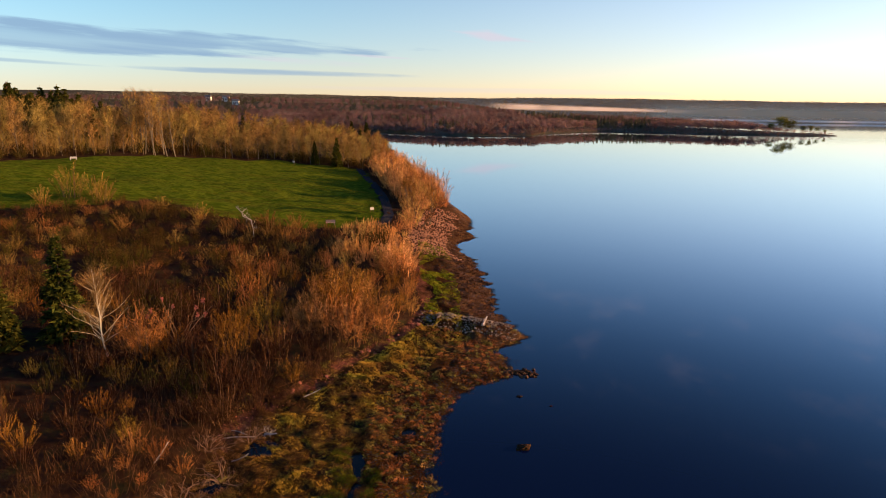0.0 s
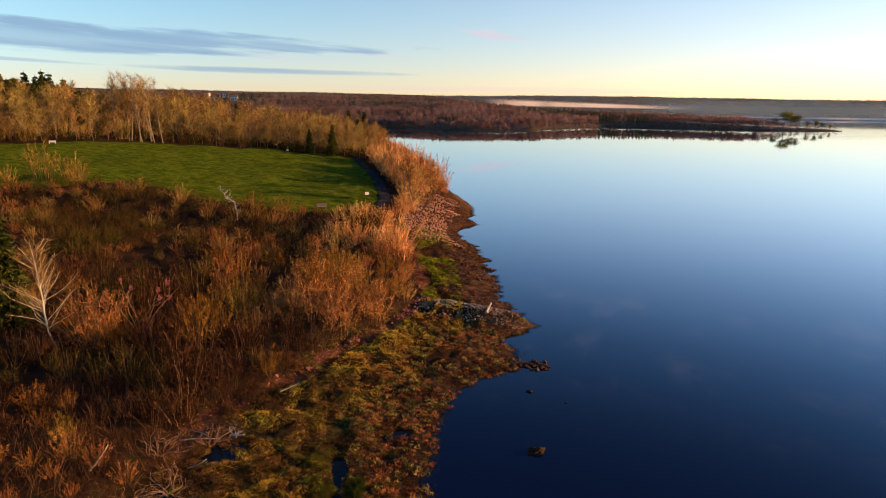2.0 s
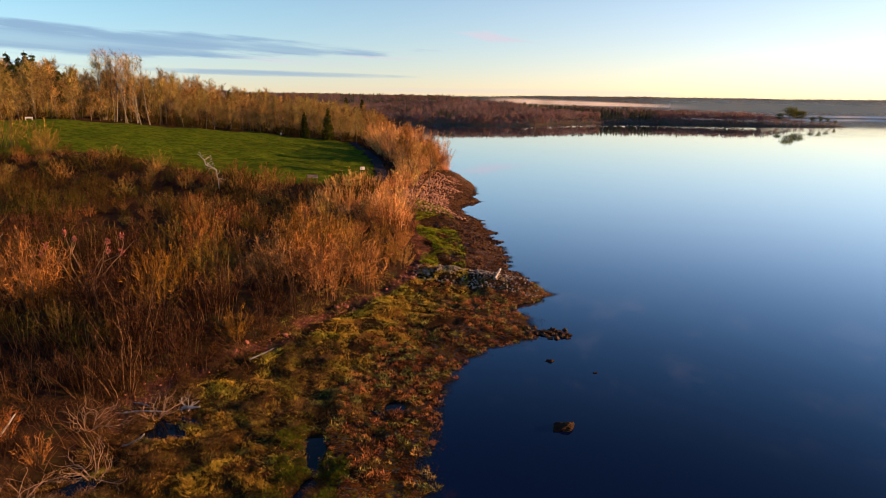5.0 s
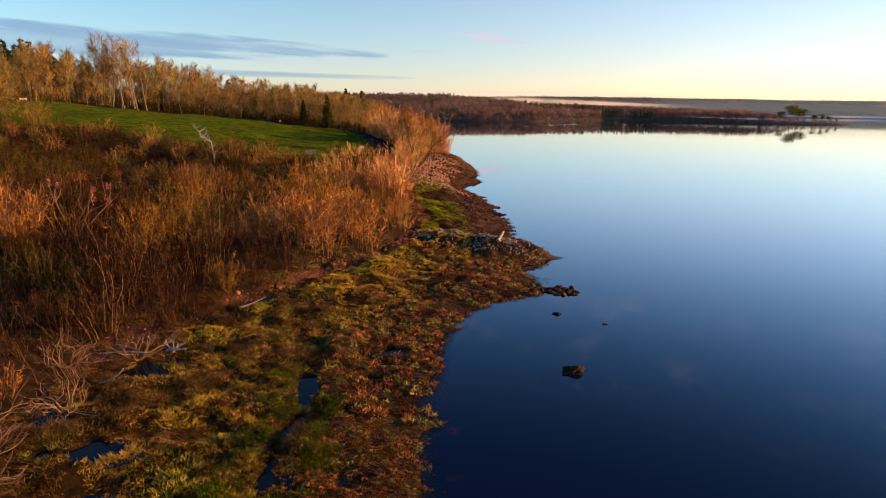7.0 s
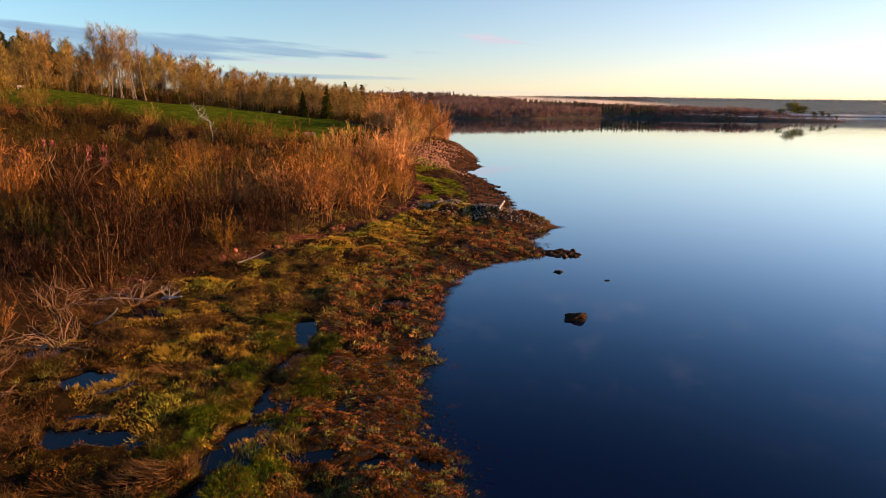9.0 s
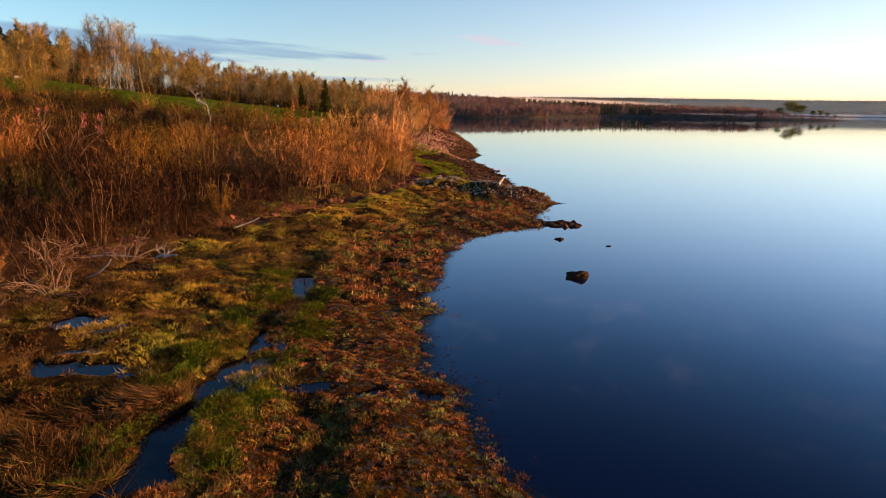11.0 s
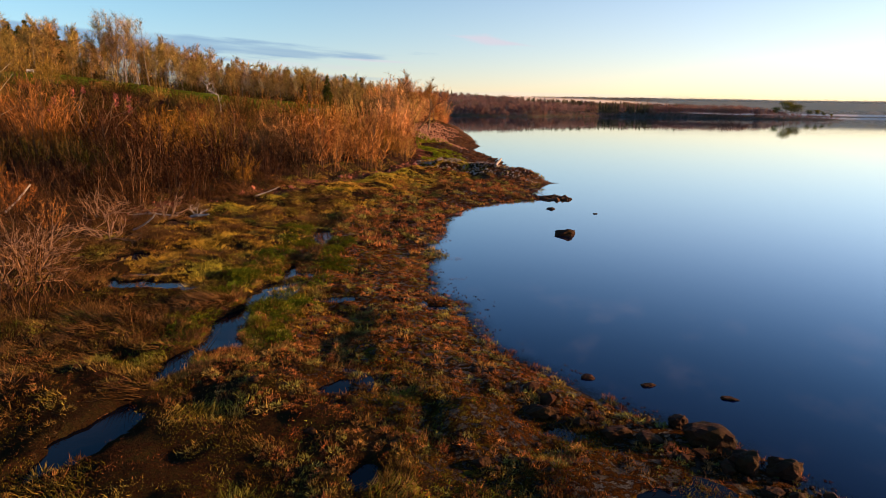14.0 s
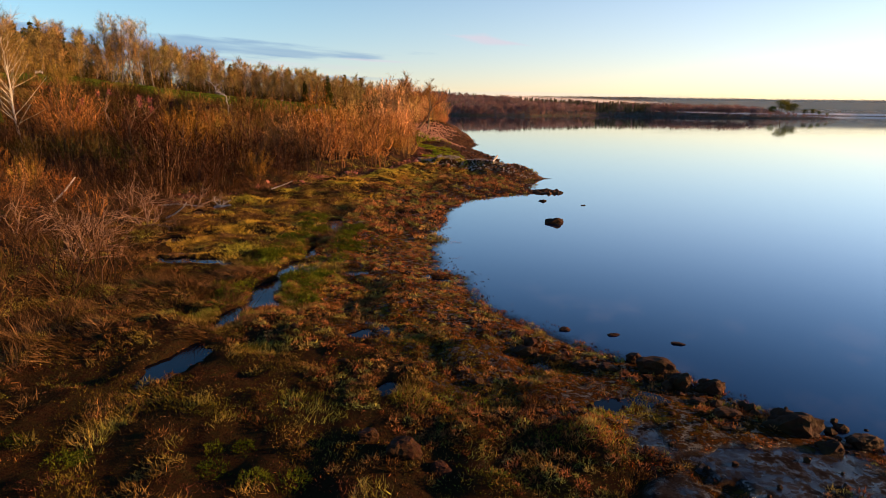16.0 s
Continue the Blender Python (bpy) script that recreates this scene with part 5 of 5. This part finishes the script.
s_ = Soup()
for q in range(9):
    a = q * 0.7 + rng.uniform(-0.3, 0.3)
    branching(rng, (0, 0, 0.15), (math.cos(a), math.sin(a), rng.uniform(-0.05, 0.8)), rng.uniform(0.4, 0.9), 0.036, 1, s_, 0.3)
s_.tube(np.array([[-0.55, 0.1, 0.08], [0, 0, 0.16], [0.9, -0.1, 0.3]]), [0.10, 0.13, 0.05], 6)
stump = tagged(part("driftwood_stump", s_, "driftwood", None, "bleached driftwood stump with roots on the marsh edge"), category="driftwood")
stump.matrix_basis = pose(-13.7, 39.7, z_at(-13.7, 39.7) + 0.03) @ Matrix.Scale(0.72, 4)

for x, y, l_, tilt, turn, r in ((4.7, 62.4, 1.9, 6, 65, 0.15), (-19.5, 34.5, 1.6, 40, 50, 0.06), (-14.6, 35.8, 1.8, 8, -25, 0.05), (-15.8, 38.9, 2.6, 5, 10, 0.06), (-11.5, 45.5, 1.6, 6, 20, 0.05), (-16.2, 40.0, 2.2, 9, 150, 0.05)):
    s_ = Soup()
    s_.tube(limb(rng, (-l_ / 2, 0, 0), (1, 0, 0), l_, 0.08, 6), np.linspace(r, r * 0.6, 6), 6)
    log = tagged(part("driftwood_log", s_, "driftwood", None, "weathered driftwood log stranded on the shore"), category="driftwood", group="driftwood")
    log.matrix_basis = pose(x, y, z_at(x, y) + r * 0.8 + math.sin(radians(tilt)) * l_ * 0.45, 0, -tilt, turn)

# ---- bare bushes with crooked pale branches on the marsh edge ----
s_ = Soup()
for q in range(11):
    a = q * 2.4 + rng.uniform(-0.4, 0.4)
    branching(rng, (math.cos(a) * 0.18, math.sin(a) * 0.18, -0.15), (math.cos(a) * 0.9, math.sin(a) * 0.9, rng.uniform(0.6, 1.5)), rng.uniform(0.6, 1.05), 0.036, 3, s_, 0.2)
bush = tagged(part("bare_bush", s_, "bark_dry", None, "leafless bush of crooked pale branches on the marsh"), category="bush", group="bare bushes on the marsh edge")
bush.matrix_basis = pose(-14.3, 27.2, z_at(-14.3, 27.2))
for x, y, turn, size in ((-15.6, 29.4, 130, 0.9), (-13.7, 25.4, 250, 0.8), (-16.6, 26.6, 40, 1.1), (-15.2, 33.5, 200, 0.9), (-17.0, 31.0, 310, 1.0), (-14.9, 38.6, 80, 0.9), (-17.4, 37.0, 20, 1.0)):
    again(bush, x, y, turn, size)

# ---- trees on the point above the riprap ----
rng = np.random.default_rng(22)
SHORE_TREE = tree_shape(rng, 9.5, 34, 34, 0.28, 0.16, 0.036, 0.36, 0.10)
for x, y, s_, turn in ((-5.0, 112.0, 1.0, 0), (-2.8, 113.5, 0.92, 100), (-8.5, 128, 0.85, 200), (-2.0, 131, 0.75, 40), (-14, 168, 1.0, 60), (-20, 196, 1.1, 120), (-17, 183, 0.9, 20), (-7.5, 120, 0.8, 70), (-10, 147, 0.85, 150), (-5.5, 140, 0.7, 250), (-12.5, 158, 0.8, 310)):
    planted("shore_tree", SHORE_TREE, "bark_pale" if turn else "bark_brown", "twig_red", x, y, turn, s_, "bare reddish tree leaning over the riprap bank", "tree", "trees on the shore bank")
leaning = Soup()
trunk = np.array([[0, 0, -0.3], [0.9, 0, 0.5], [1.9, 0.2, 1.7], [2.5, 0.1, 3.1], [3.6, -0.1, 4.2], [4.9, 0.1, 4.7]])
leaning.tube(trunk, [0.24, 0.19, 0.15, 0.10, 0.06, 0.02], 7)
fine = Soup()
for q in range(44):
    t_ = rng.uniform(1.0, 4.9)
    i = int(t_)
    p = trunk[i] + (trunk[i + 1] - trunk[i]) * (t_ - i)
    line = limb(rng, p, (rng.normal() * 0.6 + 0.4, rng.normal() * 0.7, rng.uniform(0.3, 1.2)), rng.uniform(0.9, 2.0), 0.2)
    leaning.tube(line, np.linspace(0.05, 0.01, len(line)), 3, False)
    spray(rng, fine, line, 26, 0.6, 0.03, 0.3)
planted("leaning_tree", (leaning.both(), fine.both()), "bark_brown", "twig_red", -4.7, 108.5, 0, 1.0, "old bare tree leaning far out over the water", "tree", "trees on the shore bank")

for x, y, k_, turn in ((-63.0, 98, 2, 0), (-59.0, 99, 4, 60), (-57.0, 97.5, 0, 20), (-66, 95, 3, 10), (-47, 96, 0, 0), (-40, 94, 4, 50)):
    planted("shrub", SHRUBS[k_], "bark_brown", "twig_gold", x, y, turn, 1.45 if y > 97.6 else 1.1 if x < -55 else 0.95, "tall olive-yellow budding shrub at the meadow's edge", "shrub", "shrubs by the meadow")

# ---- brush heaps: long stems bent over ----
rng = np.random.default_rng(23)


def bent_brush(rng, size):
    s_ = Soup()
    for q in range(48):
        a = rng.normal() * 0.7 + (math.pi if rng.uniform() < 0.25 else 0)
        x0, y0 = rng.normal(size=2) * 0.55 * size
        r, h = rng.uniform(0.4, 1.5) * size, rng.uniform(0.7, 1.6) * size
        u = np.linspace(0, 1, 5)
        line = np.stack([x0 + np.cos(a) * r * u, y0 + np.sin(a) * r * u, -0.1 + h * (u * 1.8 - 0.95 * u * u)], 1) + rng.normal(size=(5, 3)) * 0.04
        s_.tube(line, np.linspace(0.011, 0.004, 5), 3, False)
    return s_.both()


HEAPS = [bent_brush(rng, q) for q in (1.0, 1.3, 1.1)]
heap_spots = scatter(rng, -32, -11, 15, 47, 1.5, lambda x, y: (x < along(BANK, y) + 0.9) & (x > along(BANK, y) - 9), 900)
heap_protos = {}
for x, y in heap_spots[:105]:
    k, turn, size = int(rng.integers(3)), rng.uniform(60, 330), rng.uniform(0.8, 1.2)
    if k not in heap_protos:
        ob = tagged(part("dead_bush", HEAPS[k], "heap", None, "bent dead bush arching above the marsh edge"), category="dead bush", group="dead brush on the marsh edge")
        ob.matrix_basis = pose(x, y, HZ[(x, y)], 0, 0, turn) @ Matrix.Scale(size, 4)
        heap_protos[k] = ob
    else:
        again(heap_protos[k], x, y, turn, size)

# ---- across the bay: houses, pines on the spit, mist, an added haze veil ----
def house(x, y, turn, w, d, h, label):
    ob = tagged(new("house"), label, "house")
    s_ = Soup()
    s_.box((0, 0, h / 2), (w, d, h))
    part("wall", s_, "white", ob)
    s_ = Soup()
    r = h + d * 0.42
    s_.add([(-w / 2 - .3, -d / 2 - .3, h), (w / 2 + .3, -d / 2 - .3, h), (w / 2 + .3, d / 2 + .3, h), (-w / 2 - .3, d / 2 + .3, h), (-w / 2 - .3, 0, r), (w / 2 + .3, 0, r)],
           [(0, 1, 5), (0, 5, 4), (2, 3, 4), (2, 4, 5), (0, 4, 3), (1, 2, 5), (0, 3, 2), (0, 2, 1)])
    part("roof", s_, "roof", ob)
    for q in (-0.3, 0.0, 0.3):
        s_ = Soup()
        s_.box((q * w, -d / 2 - 0.03, h * 0.55), (w * 0.14, 0.06, h * 0.32))
        part("window", s_, "roof", ob)
    ob.matrix_basis = pose(x, y, z_at(x, y), 0, 0, turn)
    return ob


house(-100, 590, 8, 8, 6, 4, "white house with a dark roof by the far shore")
house(-385, 1010, -5, 9, 7, 7, "white building with a dark roof above the far woods")
house(-352, 1000, 5, 11, 7, 7, "white building with a dark roof above the far woods")
house(-300, 890, 5, 9, 7, 6, "white building with a dark roof above the far woods")

rng = np.random.default_rng(24)


def pine_shape(rng, h):
    wood, fine_ = Soup(), Soup()
    wood.tube(limb(rng, (0, 0, -0.5), (0.05, 0, 1), h * 0.9, 0.04, 5), np.linspace(0.3, 0.08, 5), 5)
    for q in range(11):
        c = np.array([rng.normal() * h * 0.2, rng.normal() * h * 0.2, h * rng.uniform(0.5, 0.98)])
        fine_.slivers(c + rng.normal(size=(70, 3)) * np.array([1.4, 1.4, 0.75]), rng.normal(size=(70, 3)) * 0.7 + np.array([0, 0, 0.3]), 0.36, rng)
    return wood.both(), fine_.both()


PINE = pine_shape(rng, 12)
for x, y, s_, turn in ((338, 611, 1.3, 0), (346, 613, 1.1, 90), (352, 612, 1.0, 200), (362, 612, 0.6, 20), (371, 612, 0.65, 130), (377, 612, 0.5, 70), (329, 612, 0.8, 10), (384, 611, 0.35, 0)):
    planted("pine_tree", PINE, "bark_brown", "needle", x, y, turn, s_, "dark windswept pine on the low spit", "tree", "pines on the spit")

# the third, widest sheet is a haze veil added in front of the hills
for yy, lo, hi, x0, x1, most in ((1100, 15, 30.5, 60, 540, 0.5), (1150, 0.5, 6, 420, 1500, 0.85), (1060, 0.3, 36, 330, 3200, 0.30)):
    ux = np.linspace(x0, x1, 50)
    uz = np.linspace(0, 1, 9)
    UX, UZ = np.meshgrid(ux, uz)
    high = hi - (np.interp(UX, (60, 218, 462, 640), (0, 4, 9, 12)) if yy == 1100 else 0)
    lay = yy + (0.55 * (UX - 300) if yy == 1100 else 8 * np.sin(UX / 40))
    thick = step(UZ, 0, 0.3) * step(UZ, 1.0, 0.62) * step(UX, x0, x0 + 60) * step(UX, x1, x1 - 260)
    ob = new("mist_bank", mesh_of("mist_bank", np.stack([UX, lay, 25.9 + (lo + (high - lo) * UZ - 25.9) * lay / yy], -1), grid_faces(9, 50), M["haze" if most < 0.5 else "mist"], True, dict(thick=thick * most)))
    tagged(ob, "thin sheet for morning mist over the far water or added haze before the hills", "mist", kind="structure")

# ---- stones scattered on the flat ----
rng = np.random.default_rng(25)
scree = scatter(rng, -9, 9, 12, 60, 0.42, lambda x, y: (x < shore_x(y) + 0.6) & (x > shore_x(y) - 6) & (lattice(x, y, 2.6, 61) > 0.45), 5000)
scree_spots = [(int(rng.integers(6)), x, y, HZ[(x, y)] + 0.02, rng.uniform(0, 6.28), rng.uniform(0.06, 0.19)) for x, y in scree]
for _ in range(130):
    u = rng.uniform()
    x0, y0 = 0.6 + 8.4 * u + rng.normal() * 0.30, 21.2 - 6.6 * u + rng.normal() * 0.42
    scree_spots.append((int(rng.integers(6)), x0, y0, max(z_at(x0, y0), -0.02) + 0.02, rng.uniform(0, 6.28), 0.06 + 0.36 * rng.uniform() ** 3))
tagged(part("shingle", spread(STONES, scree_spots), "rock_dark", None, "small weed-stained stones strewn over the lower shore"), category="stones", kind="stuff")
shore_scree = scatter(rng, -5, 11, 66.5, 130, 0.34, lambda x, y: (x < shore_x(y) + 0.9 * lattice(y, y * 0, 3.1, 66)) & (x > shore_x(y) - 6) & (lattice(x, y, 2.2, 67) > 0.3), 9000)
shore_rows = [(int(rng.integers(6)), x, y, max(HZ[(x, y)], -0.06) + 0.03, rng.uniform(0, 6.28), rng.uniform(0.12, 0.42)) for x, y in shore_scree]
for k in range(17):
    y0 = 68 + k * 3.0 + rng.uniform(-1.4, 1.4)
    x0, far_ = float(shore_x(np.array([y0]))[0]) - 0.6, int(rng.integers(3, 11))
    for q in range(far_):
        for _ in range(2):
            shore_rows.append((int(rng.integers(6)), x0 + q * 0.24 + rng.normal() * 0.1, y0 - q * 0.05 + rng.normal() * 0.16, 0.0, rng.uniform(0, 6.28), rng.uniform(0.3, 0.62) * (1 - 0.6 * q / far_)))
for k in range(90):
    x0 = rng.uniform(4.2, 9.0)
    shore_rows.append((int(rng.integers(6)), x0, 52.9 - 0.14 * (x0 - 6) + rng.normal() * 0.42, -0.02, rng.uniform(0, 6.28), rng.uniform(0.2, 0.62)))
tagged(part("shore_rubble", spread(STONES, shore_rows), "rock_weedy", None, "dark weed-grown stones along the water's edge"), category="stones", kind="stuff")
# ---- clumps of weed and turf that give the flat its grain ----
rng = np.random.default_rng(26)
DOMES = []
for _ in range(6):
    s_ = Soup()
    q = rng.normal(size=(70, 3))
    q[:, 2] = np.abs(q[:, 2]) * 0.8
    q /= np.linalg.norm(q, axis=1)[:, None]
    s_.slivers(q * np.array([0.45, 0.45, 0.28]) * rng.uniform(0.6, 1.1, (70, 1)), q * 0.14 + rng.normal(size=(70, 3)) * 0.10 + np.array([0, 0, 0.08]), 0.065, rng)
    DOMES.append(s_.both())
# clumps thinned close by as well, for the same darker foreground shade
low_clumps = scatter(rng, -7, 9.5, 11.5, 34, 0.165, lambda x, y: weedy_zone(x, y) & (lattice(x, y, 0.9, 74) > np.where(y < 19.5, 0.46, 0.24)), 30000)
high_clumps = scatter(rng, -14, 3, 12, 46, 0.26, lambda x, y: marshy(x, y) & (lattice(x, y, 1.4, 75) > np.where(y < 21, 0.55, 0.4)), 10000)
for spots_, lo_, hi_, mat, label in ((low_clumps, 0.12, 0.36, "weed_clump", "knobbly brown and olive weed clumps on the tidal flat"), (high_clumps, 0.16, 0.46, "turf_clump", "low brown turf clods on the upper marsh")):
    clods = [(int(rng.integers(6)), x, y, HZ[(x, y)] - 0.02, rng.uniform(0, 6.28), lo_ + (hi_ - lo_) * rng.uniform() ** 2) for x, y in spots_]
    tagged(part("weed_clumps", spread(DOMES, clods), mat, None, label), category="seaweed", kind="stuff")
far_clumps = scatter(rng, -6, 9, 34, 62, 0.36, lambda x, y: weedy_zone(x, y) & (lattice(x, y, 1.2, 77) > 0.35), 5000)
tagged(part("weed_clumps", spread(DOMES, [(int(rng.integers(6)), x, y, HZ[(x, y)] - 0.02, rng.uniform(0, 6.28), rng.uniform(0.3, 0.7)) for x, y in far_clumps]), "weed_clump", None, "brown weed clumps on the flat beside the spit"), category="seaweed", kind="stuff")

drift = scatter(rng, -3, 16, 13, 60, 0.16, lambda x, y: (x > shore_x(y) - 0.2) & (x < shore_x(y) + 0.3 + 1.5 * lattice(x, y, 2.8, 98)) & (lattice(x, y, 0.7, 99) > 0.5), 24000)
s_ = Soup()
for x, y in drift:
    a, r = rng.uniform(0, 6.28, 3), rng.uniform(0.03, 0.11, 3)
    s_.slivers(np.tile([x, y, 0.012], (3, 1)) + np.stack([np.cos(a) * 0.04, np.sin(a) * 0.04, a * 0], 1), np.stack([np.cos(a * 2) * r, np.sin(a * 2) * r, a * 0 + 0.012], 1), 0.03, rng)
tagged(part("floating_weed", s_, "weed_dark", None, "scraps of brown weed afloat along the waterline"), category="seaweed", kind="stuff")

# ---- clods of red soil below the scrub, small stones on the spit ----
soil = scatter(rng, -18, 0, 38, 70, 0.24, lambda x, y: (np.abs(x - along(BANK, y) - 0.3) < 0.35 + 0.9 * lattice(x, y, 2.5, 78)) & (lattice(x, y, 1.8, 79) > 0.3), 12000)
tagged(part("bank_soil", spread(STONES, [(int(rng.integers(6)), x, y, HZ[(x, y)] + 0.02, rng.uniform(0, 6.28), rng.uniform(0.05, 0.16) + 0.3 * (rng.uniform() < 0.05)) for x, y in soil]), "rock_red", None, "crumbling reddish soil and clods along the foot of the bank"), category="soil", kind="stuff")
spit = scatter(rng, -2, 8.6, 59, 68, 0.2, lambda x, y: (np.abs(y - 63.6 + 0.15 * (x - 2)) < 2.4) & (x < along(SHORE, y) - 0.2) & (lattice(x, y, 1.6, 80) > 0.3), 6000)
tagged(part("spit_shingle", spread(STONES, [(int(rng.integers(6)), x, y, HZ[(x, y)] + 0.03, rng.uniform(0, 6.28), rng.uniform(0.08, 0.26)) for x, y in spit]), "rock_grey", None, "pale grey shingle along the small spit"), category="stones", kind="stuff")
PUFFS = []
for _ in range(4):
    s_ = Soup()
    q = rng.normal(size=(420, 3))
    q[:, 2] = np.abs(q[:, 2])
    q /= np.linalg.norm(q, axis=1)[:, None]
    lump = 1 + 0.22 * np.sin(q[:, 0] * 7 + q[:, 1] * 5)[:, None]
    s_.slivers(q * np.array([0.5, 0.5, 0.3]) * lump * rng.uniform(0.8, 1.02, (420, 1)), q * 0.05 + rng.normal(size=(420, 3)) * 0.045 + np.array([0, 0, 0.035]), 0.026, rng)
    PUFFS.append(s_.both())
puffs = scatter(rng, -9, -3, 22, 38, 0.42, lambda x, y: (wetness(x, y) > 0.3) & (from_line(STREAM, x, y) < 1.2) & (lattice(x, y, 1.5, 81) > 0.45), 1500)
for cx, cy, k in ((-4.8, 13.8, 5), (-3.5, 13.5, 3), (-7.4, 13.8, 4), (-7.7, 31.6, 9), (-5.1, 31.2, 9), (-7.7, 28.6, 8), (-5.1, 26.3, 6)):
    for _ in range(k):
        p = (cx + rng.normal() * 0.42, cy + rng.normal() * 0.34)
        HZ[p] = z_at(*p)
        puffs.append(p)
tagged(part("green_puffs", spread(PUFFS, [(int(rng.integers(4)), x, y, HZ[(x, y)] - 0.06, rng.uniform(0, 6.28), rng.uniform(0.45, 1.0) * (0.7 if y < 15 else 1.0)) for x, y in puffs]), "moss", None, "puffy bright green tussocks beside the channel"), category="grass", kind="stuff")
